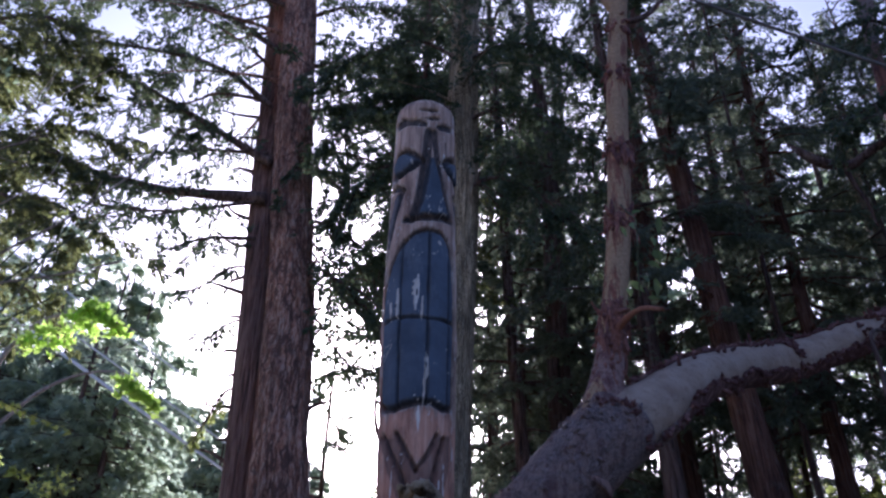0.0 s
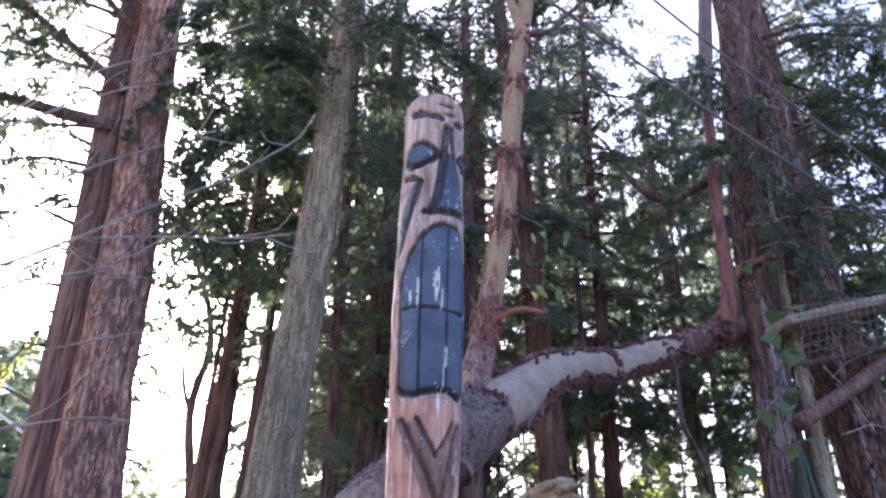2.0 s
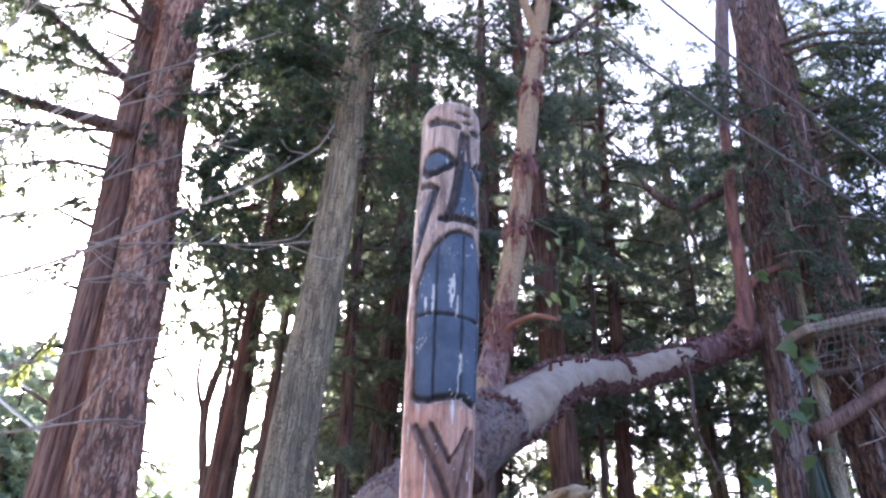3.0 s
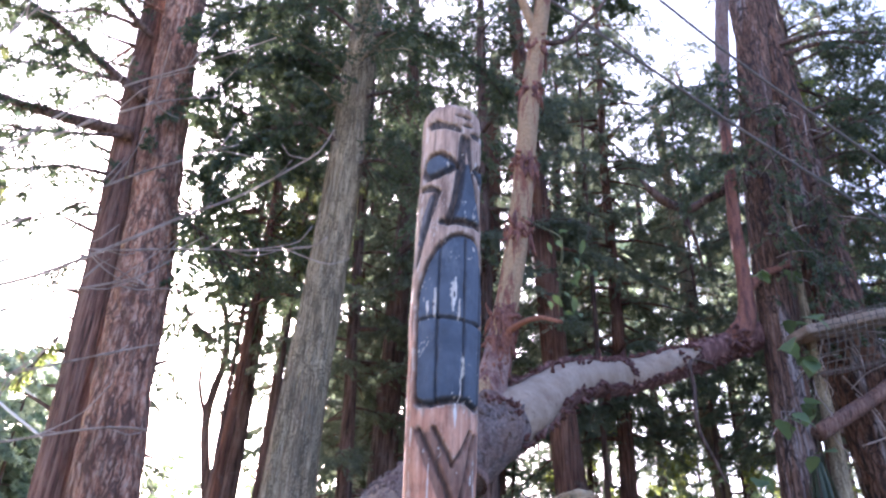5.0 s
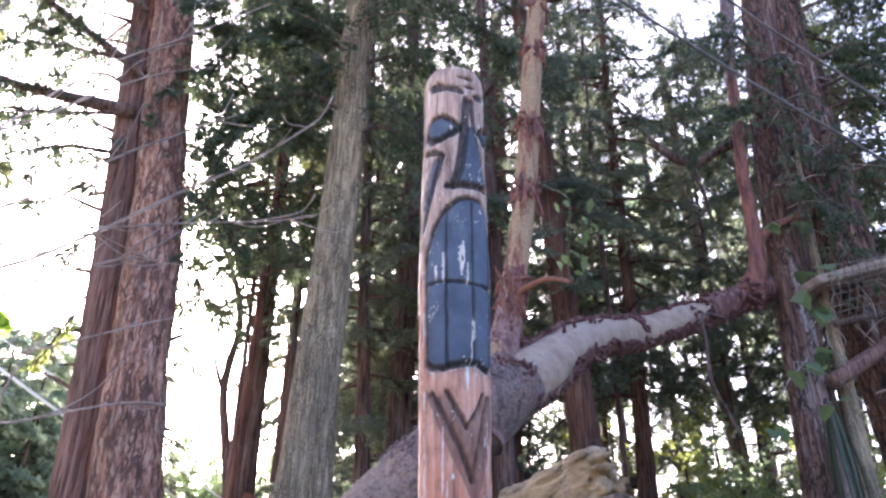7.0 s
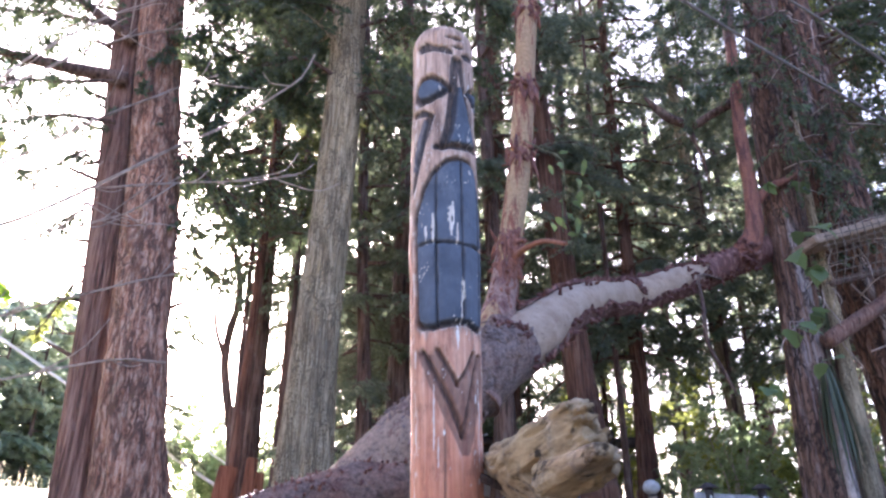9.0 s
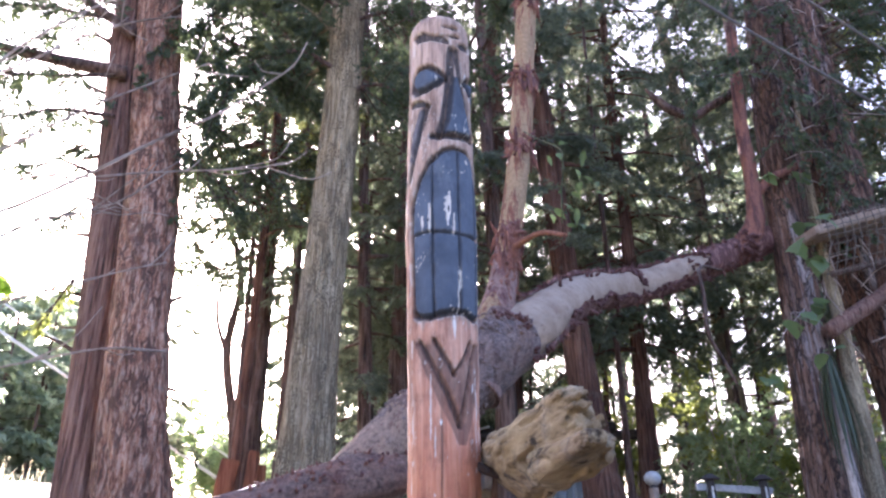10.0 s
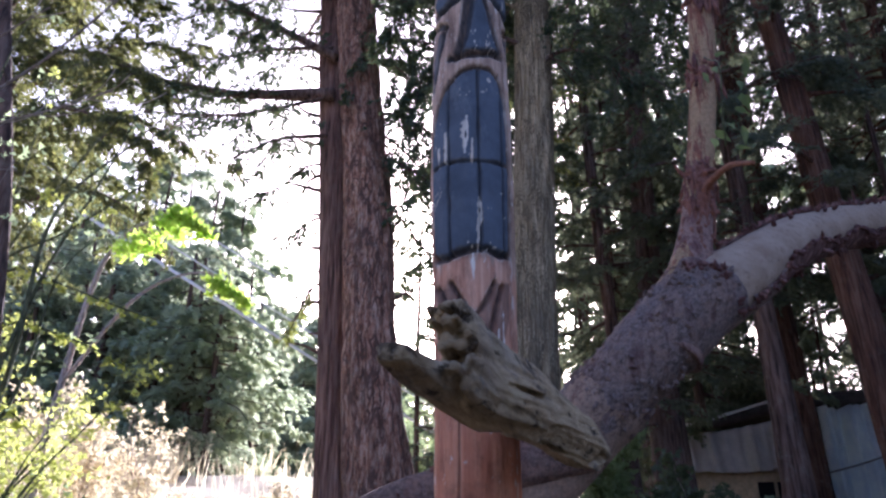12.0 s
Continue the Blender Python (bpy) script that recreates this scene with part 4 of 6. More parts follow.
    put("upper_limb", *tube([(2.38, 8.2, 10.38), (2.64, 8.2, 10.42), (2.9, 8.2, 10.6), (3.22, 8.2, 11.05), (3.5, 8.2, 11.45), (4.1, 8.0, 12.6)], [0.05, 0.045, 0.04, 0.035, 0.03, 0.02], 12, 0.1, gnarled, 32), DARK_BARK, t)
    green = []
    for k in range(16):
        z = rng.uniform(11.9, 15.0)
        a, L = rng.uniform(0, 6.28), rng.uniform(1.0, 2.2)
        o = np.array([np.interp(z, [11.2, 13.2, 15.5], [2.48, 2.75, 2.8]), 8.25, z])
        q = np.array([o + np.array([math.cos(a), math.sin(a), 0.45 - 0.35 * w]) * L * w for w in np.linspace(0, 1, 5)])
        put("upper_limb", *tube(q, [0.045, 0.036, 0.028, 0.02, 0.01], 8, 0.2), ARB_SKIN, t)
        green.append(foliage_on(q, 26, 0.45, 16, 0.085, rng, 0.25, 0.6, 1.4))
    tagged(put("leafage", *joined(green), LEAF_DARK, t, smooth=False), "glossy dark evergreen leaves", kind="stuff")
    return t


arbutus_tree()

# ---- near trees ----


def stubs(tree, foot, top, r0, heights, seed, mat, reach=(0.25, 0.9), sector=(0, 6.28)):
    rng = np.random.RandomState(seed)
    foot, top = np.array(foot), np.array(top)
    for h in heights:
        s = (h - foot[2]) / (top[2] - foot[2])
        b = foot * (1 - s) + top * s
        a = rng.uniform(*sector)
        d = np.array([math.cos(a), math.sin(a), rng.uniform(-0.1, 0.5)])
        L = rng.uniform(*reach)
        p0 = b + d * r0 * 0.7
        put("stub", *tube([p0, p0 + d * (r0 * 0.3 + L * 0.5) + rng.normal(0, 0.04, 3), p0 + d * (r0 * 0.3 + L) + rng.normal(0, 0.08, 3)], [0.05, 0.03, 0.012], 6, 0.1), mat, tree)


fir = conifer("fir_tree", "big old fir with plated red-brown bark", (-2.88, 13.25, 0.7), (-4.6, 13.25, 19.8), 0.53, 0.36, FIR_BARK, plates, LEAF_DARK, 13.5, 19.5, 8, 5.0, 11, 16, 0.09, 84, 0.06, sector=(1.9, 4.0))
ced = conifer("cedar_tree", "red-brown cedar trunk with broken limb stubs", (-3.85, 13.65, 0.7), (-5.15, 13.65, 19.5), 0.37, 0.28, CEDAR_RED, strings, LEAF_DARK, 13, 19, 6, 4.5, 12, 16, 0.09, 130, 0.16, sector=(2.2, 4.2))
stubs(ced, (-3.85, 13.65, 0.7), (-5.15, 13.65, 19.5), 0.33, np.linspace(5, 14, 16), 31, DARK_BARK, sector=(2.6, 3.8))
stubs(fir, (-2.92, 13.25, 0.7), (-4.6, 13.25, 19.8), 0.5, np.linspace(4.5, 13, 7), 32, DARK_BARK, (0.1, 0.35), (-0.8, 0.8))
grey = conifer("cedar_tree", "straight grey-barked cedar with stringy bark", (-0.50, 12.7, 0.7), (-0.0, 12.7, 22), 0.44, 0.25, CEDAR_GREY, strings, LEAF_DARK, 11.5, 22, 46, 2.8, 13, 20, 0.09, 150, 0.16)


def leafy_limb(tree, pts, r0, bark, leaf_mat, count, length, per, leaf, seed, start=0.1, twigs=0):
    """One limb of a tree and the foliage that hangs on it."""
    rng = np.random.RandomState(seed)
    limb = put("limb", *tube(pts, np.linspace(r0, 0.012, len(pts)), 9, 0.12, gnarled, seed), bark, tree)
    c, _ = spline(pts, [1] * len(pts), 0.3)
    green = [foliage_on(c, count, length, per, leaf, rng, start)]
    wood = []
    for k in range(twigs):
        s = rng.uniform(start, 1)
        i = min(int(s * (len(c) - 1)), len(c) - 2)
        d = unit(c[i + 1] - c[i])
        w = unit(d * rng.uniform(0.4, 1) + rng.normal(0, 0.6, 3) + [0, 0, -0.2])
        L = length * rng.uniform(1.2, 2.8)
        q = np.array([c[i] + w * L * x + np.array([0, 0, -0.25 * L * x * x]) for x in np.linspace(0, 1, 5)])
        wood.append(tube(q, np.linspace(0.016, 0.004, 5), 5, 0.2))
        green.append(foliage_on(q, max(2, int(count * 0.12)), length * 0.7, per, leaf, rng, 0.25))
    if wood:
        tagged(put("twigwork", *joined(wood), bark, tree), kind="stuff")
    tagged(put("spray_foliage", *joined(green), leaf_mat, tree, smooth=False), "flat dark green needle sprays", kind="stuff")


HIGH_LIMBS = [([(-4.4, 13.2, 10.75), (-5.6, 13.0, 10.75), (-6.8, 12.9, 10.9), (-9.2, 12.8, 11.6), (-11.5, 12.8, 12.0)], 0.15, 60, 34),
              ([(-4.4, 13.2, 11.7), (-5.8, 13.0, 12.6), (-7.4, 12.9, 13.7), (-10, 12.8, 15.4)], 0.11, 66, 30),
              ([(-4.6, 13.2, 13.4), (-6.0, 12.6, 14.2), (-8.5, 12.2, 14.6), (-11, 12, 14.4)], 0.08, 54, 26),
              ([(-4.6, 13.2, 15.2), (-6.5, 12.6, 16.2), (-9, 12.2, 16.4), (-12, 12, 16.0)], 0.08, 56, 24),
              ([(-4.6, 13.2, 16.8), (-6.5, 13.0, 17.6), (-9, 13.0, 17.8), (-12, 13, 17.2)], 0.08, 64, 24),
              ([(-4.6, 13.2, 18.0), (-6.0, 13.6, 19.0), (-8, 14.0, 19.4), (-11, 14, 19.0)], 0.08, 64, 24)]
WEST_LIMBS = [([(-4.4, 13.0, 9.6), (-5.4, 12.8, 9.5), (-6.3, 12.7, 9.1)], 0.05, 16, 12),
              ([(-4.5, 13.2, 12.0), (-5.87, 12.9, 11.9), (-6.61, 12.9, 11.87), (-8.6, 12.9, 11.7)], 0.045, 26, 26),
              ([(-4.7, 13.2, 13.6), (-5.85, 12.9, 13.57), (-6.56, 12.9, 13.3), (-8.9, 12.9, 13.0)], 0.05, 30, 26),
              ([(-4.5, 13.2, 10.7), (-5.4, 12.7, 10.2), (-6.4, 12.5, 10.0), (-8.0, 12.4, 10.2)], 0.045, 14, 26),
              ([(-3.9, 13.3, 9.2), (-3.1, 13.2, 9.0), (-2.3, 13.2, 8.4), (-1.9, 13.2, 7.9)], 0.05, 40, 12)]
SUN_LIMBS = [([(-4.0, 13.4, 10.2), (-3.2, 13.5, 10.3), (-2.4, 13.6, 9.8), (-1.6, 13.7, 9.0)], 0.05, 60, 16),
             ([(-4.2, 13.3, 11.4), (-3.3, 13.0, 11.8), (-2.2, 13.0, 11.6), (-1.2, 13.0, 10.9)], 0.06, 100, 18),
             ([(-4.2, 13.3, 13.0), (-3.2, 13.3, 13.4), (-2.0, 13.3, 13.2), (-1.0, 13.3, 12.4)], 0.06, 120, 20),
             ([(-4.2, 13.3, 14.6), (-3.2, 13.6, 15.2), (-2.0, 13.8, 15.2), (-0.6, 14, 14.4)], 0.06, 130, 20),
             ([(-4.3, 13.3, 16.4), (-3.2, 13.6, 17.2), (-2.0, 13.8, 17.2), (-0.6, 14, 16.4)], 0.06, 90, 18),
             ]
SUN_LIMBS += [([(-3.6, 13.4, 10.0), (-3.1, 14.5, 9.9), (-2.5, 15, 9.2), (-2.0, 15, 8.3)], 0.03, 26, 8),
             ([(-3.5, 13.4, 8.5), (-3.2, 14.4, 8.3), (-2.8, 15, 7.8), (-2.3, 15, 7.3)], 0.03, 20, 6),
             ([(-3.4, 13.5, 7.0), (-3.1, 14.4, 6.7), (-2.8, 15, 6.3), (-2.6, 15, 6.0)], 0.025, 10, 3)]
for i, (pts, r, n, tw) in enumerate(HIGH_LIMBS + WEST_LIMBS + SUN_LIMBS):
    leafy_limb(fir, pts, r, DARK_BARK, LEAF_DARK, n, 0.55, 26, 0.075, 60 + i, 0.12, tw)
for i, (pts, n) in enumerate([
        ([(-0.3, 12.6, 11.0), (-1.1, 12.4, 11.2), (-2.0, 12.3, 10.6), (-2.6, 12.2, 9.8)], 70),
        ([(-0.3, 12.6, 12.6), (-1.2, 12.4, 12.9), (-2.2, 12.2, 12.3), (-3.0, 12.2, 11.4)], 80),
        ([(-0.2, 12.6, 10.4), (0.6, 12.4, 10.6), (1.5, 12.3, 10.0), (2.2, 12.2, 9.0)], 70),
        ([(-0.2, 12.6, 12.2), (0.8, 12.4, 12.5), (1.8, 12.3, 12.0), (2.8, 12.2, 11.0)], 80),
        ([(-0.2, 12.6, 14.0), (0.9, 12.4, 14.4), (2.0, 12.3, 14.0), (3.2, 12.2, 13.0)], 80),
        ([(-0.2, 12.6, 14.2), (-1.2, 12.4, 14.6), (-2.4, 12.3, 14.0), (-3.4, 12.2, 13.0)], 80)]):
    leafy_limb(grey, pts, 0.05, DARK_BARK, LEAF_DARK, n, 0.6, 26, 0.075, 80 + i, 0.12, 16)

leafy_limb(ced, [(-4.2, 13.5, 6.65), (-4.6, 13.3, 6.4), (-4.85, 13.3, 5.9), (-5.05, 13.3, 5.4)], 0.03, DARK_BARK, LEAF_LIGHT, 16, 0.28, 14, 0.07, 700, 0.3, 5)
leafy_limb(ced, [(-4.4, 13.5, 8.0), (-4.7, 13.3, 7.85), (-4.95, 13.3, 7.65), (-5.2, 13.3, 7.4)], 0.03, DARK_BARK, LEAF_DARK, 14, 0.3, 12, 0.08, 701, 0.3, 5)
leafy_limb(ced, [(-4.5, 13.5, 9.2), (-4.9, 13.3, 9.1), (-5.4, 13.3, 8.7), (-5.9, 13.3, 8.5)], 0.03, DARK_BARK, LEAF_DARK, 16, 0.3, 12, 0.08, 702, 0.3, 8)

# the twin tree to the east
east = conifer("fir_tree", "large twin-stemmed fir hung with vines", (12.62, 13.6, 0.8), (11.75, 13.6, 22), 0.74, 0.60, EAST_BARK, plates, LEAF_DARK, 14, 21, 8, 4.5, 14, 16, 0.09, 84, 0.08, sector=(-1.4, 1.0))
put("side_stem", *tube([(9.6, 13.2, 0.7), (9.73, 13.2, 4.85), (9.93, 13.2, 7.6), (10.08, 13.2, 10.5), (10.5, 13.2, 14), (11.2, 13.3, 18.3), (11.7, 13.4, 22)], [0.62, 0.42, 0.38, 0.37, 0.40, 0.42, 0.4], 120, 0.16, strings, 44), EAST_CEDAR, east)
put("pale_stem", *tube([(10.35, 13.0, 1.0), (10.47, 12.95, 4.9), (10.52, 12.95, 6.4), (10.50, 12.95, 8.0), (10.66, 13.0, 10.5), (11.0, 13.1, 13.0)], [0.24, 0.17, 0.14, 0.11, 0.08, 0.04], 40, 0.12, strings, 47), CEDAR_GREY, east, "pale lichened stem")

EAST_LIMBS = [([(10.2, 13.0, 12.5), (9.3, 12.4, 12.6), (8.2, 12.2, 12.0), (7.4, 12.0, 11.2)], 60),
              ([(10.4, 13.0, 14.5), (9.4, 12.4, 14.8), (8.2, 12.2, 14.4), (7.0, 12.0, 13.6)], 60),
              ([(12.0, 13.2, 11.5), (13.0, 12.8, 11.8), (14.4, 12.6, 11.2), (15.6, 12.4, 10.2)], 80),
              ([(12.0, 13.2, 13.5), (13.2, 12.8, 13.9), (14.8, 12.6, 13.4), (16.4, 12.4, 12.4)], 80),
              ([(12.1, 13.2, 15.2), (13.4, 12.8, 15.8), (15.0, 12.6, 15.4), (16.8, 12.4, 14.4)], 90)]
EAST_UPPER_LIMBS = [([(12.2, 13.2, 17.0), (13.6, 12.8, 17.8), (15.4, 12.6, 17.4), (17.0, 12.4, 16.4)], 90),
                    ([(12.1, 13.0, 14.2), (13.0, 12.2, 14.4), (14.2, 11.6, 13.8), (15.4, 11.2, 12.6)], 80),
                    ([(12.0, 13.2, 9.8), (13.0, 13.4, 9.9), (14.2, 13.6, 9.3), (15.2, 13.6, 8.5)], 70),
                    ([(10.0, 12.8, 10.8), (10.3, 12.4, 10.6), (10.5, 12.2, 9.8), (10.5, 12.1, 9.0)], 30),
                    ([(11.6, 12.9, 12.6), (11.4, 12.5, 12.3), (11.2, 12.3, 11.2), (11.1, 12.2, 10.2)], 30)]
for i, (pts, n) in enumerate(EAST_LIMBS + EAST_UPPER_LIMBS):
    leafy_limb(east, pts, 0.05, DARK_BARK, LEAF_DARK, n, 0.6, 20, 0.085, 180 + i, 0.12, 14)

for i, pts in enumerate(([(12.6, 13.9, 15.0), (14.0, 14.6, 15.6), (15.6, 15.2, 15.2), (17.2, 15.6, 14.4)],
                         [(12.6, 13.9, 13.2), (13.8, 14.6, 13.6), (15.2, 15.2, 13.2), (16.6, 15.6, 12.4)],
                         [(12.4, 13.9, 17.2), (13.8, 14.6, 18.0), (15.4, 15.2, 17.8), (17.0, 15.6, 17.0)])):
    leafy_limb(east, pts, 0.05, DARK_BARK, LEAF_RUST if i < 2 else LEAF_LIGHT, 34, 0.55, 16, 0.085, 195 + i, 0.15, 12)
for i, pts in enumerate(([(10.1, 12.8, 13.2), (9.9, 12.3, 13.0), (9.95, 12.1, 12.0), (10.0, 12.0, 11.0)],
                         [(10.0, 12.8, 11.6), (9.7, 12.3, 11.4), (9.65, 12.1, 10.4), (9.7, 12.0, 9.4)],
                         [(10.4, 12.8, 14.6), (10.5, 12.3, 14.4), (10.6, 12.1, 13.2), (10.6, 12.0, 12.2)])):
    leafy_limb(east, pts, 0.025, DARK_BARK, LEAF_DARK, 22, 0.4, 18, 0.08, 205 + i, 0.1, 8)

for i, pts in enumerate(([(11.7, 13.2, 17.7), (13.4, 12.8, 18.3), (15.5, 12.6, 18.7), (17.5, 12.4, 18.9)], [(11.8, 13.2, 17.3), (13.3, 12.8, 17.9), (15.3, 12.6, 18.2), (17.2, 12.4, 18.3)])):
    leafy_limb(east, pts, 0.085, DARK_BARK, LEAF_DARK, 24, 0.5, 18, 0.08, 215 + i, 0.35, 8)
put("dead_limb", *tube([(7.4, 14.0, 12.6), (7.75, 14.0, 12.25), (8.12, 14.0, 12.02), (8.66, 14.0, 11.95), (9.11, 13.9, 12.24), (9.9, 13.6, 12.7)], [0.03, 0.10, 0.12, 0.11, 0.10, 0.12], 10, 0.1, gnarled, 48), DARK_BARK, east, "dark curved dead limb")
put("dead_limb", *tube([(8.5, 14.0, 11.9), (8.62, 14.0, 11.4), (8.75, 14.0, 10.9), (8.8, 14.0, 10.3)], [0.07, 0.05, 0.04, 0.02], 8, 0.1, gnarled, 49), DARK_BARK, east, "dark curved dead limb")

rng = np.random.RandomState(45)
dead = []
for k in range(46):
    z = rng.uniform(5.0, 15.0)
    p = np.array([rng.uniform(9.7, 11.6) + 0.06 * (z - 9), 12.85, z])
    w = unit(np.array([rng.normal(0, 0.8), -rng.uniform(0.3, 1.0), rng.normal(-0.4, 0.6)]))
    L = rng.uniform(0.4, 1.5)
    q = [p + w * L * x + np.array([0, 0, -0.35 * L * x * x]) + rng.normal(0, 0.03, 3) * (x > 0) for x in (0, 0.35, 0.7, 1.0)]
    dead.append(tube(q, [0.018, 0.014, 0.010, 0.006], 5, 0.15))
tagged(put("deadwood", *joined(dead), TWIG, east), "pale dead twig tangle", kind="stuff")
put("dangling_limb", *tube([(7.9, 12.9, 7.3), (6.95, 12.2, 7.0), (6.8, 12.0, 6.35), (6.77, 12.0, 5.59), (6.98, 12.0, 5.09), (7.2, 12.0, 4.60)], [0.03, 0.035, 0.04, 0.04, 0.035, 0.02], 8, 0.1, gnarled, 46), DARK_BARK, east)

# ---- the wood behind ----
R = np.random.RandomState(3)
WOOD = [(-1.95, 18.5, 0.14), (-1.75, 22, 0.30), (-0.85, 23, 0.22), (1.5, 21, 0.24), (2.7, 22, 0.48), 
        (4.4, 27, 0.3), (16, 20, 0.4), (18.5, 27, 0.4), (22, 24, 0.4), (13, 32, 0.4), (8.5, 33, 0.4), (3, 34, 0.4), (0.8, 37, 0.4), (19, 35, 0.45), (25, 33, 0.45), (15.5, 40, 0.5), (6, 42, 0.5), 
        (5.0, 19, 0.3), (17, 11.6, 0.35), (20, 15, 0.35), (14.2, 17, 0.3), (16.8, 17.6, 0.3), (11.8, 28, 0.25), (9.6, 24.2, 0.2)]
for i, (x, y, r) in enumerate(WOOD):
    z = float(ground_height(x, y)) - 0.2
    west = x < 0
    gap = 33 < math.degrees(math.atan2(x + 0.95, y)) < 42
    tall = ((0.90 if math.atan2(x + 0.95, y) < 0.64 else 0.80) * math.hypot(x, y) + 1) if gap else 28
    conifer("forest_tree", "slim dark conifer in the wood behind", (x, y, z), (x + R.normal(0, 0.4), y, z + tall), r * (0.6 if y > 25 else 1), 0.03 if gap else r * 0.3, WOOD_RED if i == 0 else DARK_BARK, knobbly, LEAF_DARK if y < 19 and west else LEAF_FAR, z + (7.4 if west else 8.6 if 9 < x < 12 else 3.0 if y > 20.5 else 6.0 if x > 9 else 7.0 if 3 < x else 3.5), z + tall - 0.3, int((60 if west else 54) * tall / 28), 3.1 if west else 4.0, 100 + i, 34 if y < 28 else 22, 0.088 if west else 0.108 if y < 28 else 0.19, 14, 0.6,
            group="trees of the wood", density=9 if y < 28 else 6.5, spray=0.7)

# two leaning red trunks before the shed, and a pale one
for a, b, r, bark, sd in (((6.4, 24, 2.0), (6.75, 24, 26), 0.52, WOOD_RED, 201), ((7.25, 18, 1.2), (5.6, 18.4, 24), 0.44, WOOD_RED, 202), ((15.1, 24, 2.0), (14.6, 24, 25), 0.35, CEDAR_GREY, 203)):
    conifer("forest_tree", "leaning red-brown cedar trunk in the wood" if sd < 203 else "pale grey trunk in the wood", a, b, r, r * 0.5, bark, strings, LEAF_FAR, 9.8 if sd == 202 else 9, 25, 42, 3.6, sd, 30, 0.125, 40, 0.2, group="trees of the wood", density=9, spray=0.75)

for i in range(7):
    x, y = 3.5 + 3.5 * i + R.normal(0, 0.6), R.uniform(29, 36)
    z = float(ground_height(x, y)) - 0.2
    tall = R.uniform(8, 12)
    conifer("forest_tree", "young drooping conifer under the tall trees", (x, y, z), (x, y, z + tall), 0.14, 0.03, DARK_BARK, None, LEAF_FAR, z + 0.6, z + tall, 26, 2.4, 500 + i, 26, 0.14, 8, 1.0, group="trees of the wood", density=5, spray=0.7)

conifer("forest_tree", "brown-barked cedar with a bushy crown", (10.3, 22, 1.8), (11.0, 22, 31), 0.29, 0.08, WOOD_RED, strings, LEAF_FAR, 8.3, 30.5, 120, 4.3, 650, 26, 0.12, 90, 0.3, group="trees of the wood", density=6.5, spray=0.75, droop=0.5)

conifer("forest_tree", "dense drooping young cedar beside the grey trunk", (-2.02, 19.7, 1.6), (-1.95, 19.7, 21), 0.09, 0.03, DARK_BARK, knobbly, LEAF_DARK, 10.4, 20.8, 84, 2.7, 651, 26, 0.105, 12, 0.4, group="trees of the wood", density=9, spray=0.6)
conifer("forest_tree", "dense olive-tinged cedar between the trunks", (-0.75, 20.6, 1.6), (-0.7, 20.6, 22), 0.09, 0.03, DARK_BARK, knobbly, LEAF_BROWN, 11.2, 21.8, 58, 2.3, 652, 24, 0.11, 12, 0.4, group="trees of the wood", density=9, spray=0.6)
for i, (x, y, h) in enumerate(((6.0, 30.5, 11.0), (4.9, 31.5, 12.0), (7.2, 32, 9.5), (2.3, 30, 10.0))):
    z = float(ground_height(x, y)) - 0.2
    conifer("forest_tree", "young drooping conifer under the tall trees", (x, y, z), (x, y, z + h), 0.12, 0.03, DARK_BARK, None, LEAF_FAR, z + 0.5, z + h, 28, 2.3, 660 + i, 22, 0.15, 8, 1.0, group="trees of the wood", density=7, spray=0.7)

for i, (x, y, h) in enumerate(((11.9, 25, 29.5), (14.2, 22.6, 23.0), (17.2, 25.6, 27.0), (8.9, 20.4, 25.5), (20.2, 19.2, 27.0), (1.7, 24.5, 26.0), (2.6, 26.5, 27.0), (0.5, 28.0, 27.0), (18.3, 19.6, 22.0), (9.0, 29.0, 12.4), (12.9, 27.0, 12.0))):
    z = float(ground_height(x, y)) - 0.2
    conifer("forest_tree", "dense drooping cedar in the wood", (x, y, z), (x + 0.2, y, z + h), 0.11, 0.03, DARK_BARK, None, LEAF_FAR, 9.6 if i > 8 else 8.5, z + h - 0.2, (40, 46, 44, 16, 76, 72, 72, 60, 50, 40, 36)[i], 3.1, 670 + i, 21, 0.145, 10, 0.8, group="trees of the wood", density=8, spray=0.75, droop=0.45)

for i, (x, y, h) in enumerate(((0.4, 38, 15), (1.9, 41, 17), (3.4, 37, 14), (5.2, 44, 18), (7.4, 39, 15), (9.6, 42, 17), (14.4, 38, 15), (15.6, 43, 18), (-0.6, 44, 15))):
    z = float(ground_height(x, y)) - 0.2
    conifer("forest_tree", "shaded conifer deep in the wood", (x, y, z), (x, y, z + h), 0.16, 0.03, DARK_BARK, None, LEAF_FAR, z + 0.5, z + h, 34, 2.8, 690 + i, 20, 0.19, 8, 1.0, group="trees of the wood", density=6, spray=0.8)

# trees far behind the wood, with haze put into their leaf colour
R = np.random.RandomState(12)
for i in range(15):
    deg = 5 + 3.3 * i + R.normal(0, 0.7)
    dist = R.uniform(62, 82) / math.cos(radians(deg)) ** 0.5
    x, y = dist * math.sin(radians(deg)), dist * math.cos(radians(deg))
    z = float(ground_height(x, y)) - 0.3
    h = dist * math.tan(radians(R.uniform(27, 36))) - z
    conifer("hillside_tree", "conifer far behind the wood with haze-paled blue-green leaves", (x, y, z), (x, y, z + h), 0.4, 0.06, DARK_BARK, None, LEAF_HAZE, z + (1 if deg < 12 else 0.5 * h), z + h, 44 if deg < 12 else 26, 7.0, 900 + i, 14, 0.62, 8, 3.0, group="trees of the far slope", density=2.2, spray=1.6, wide=0.34)

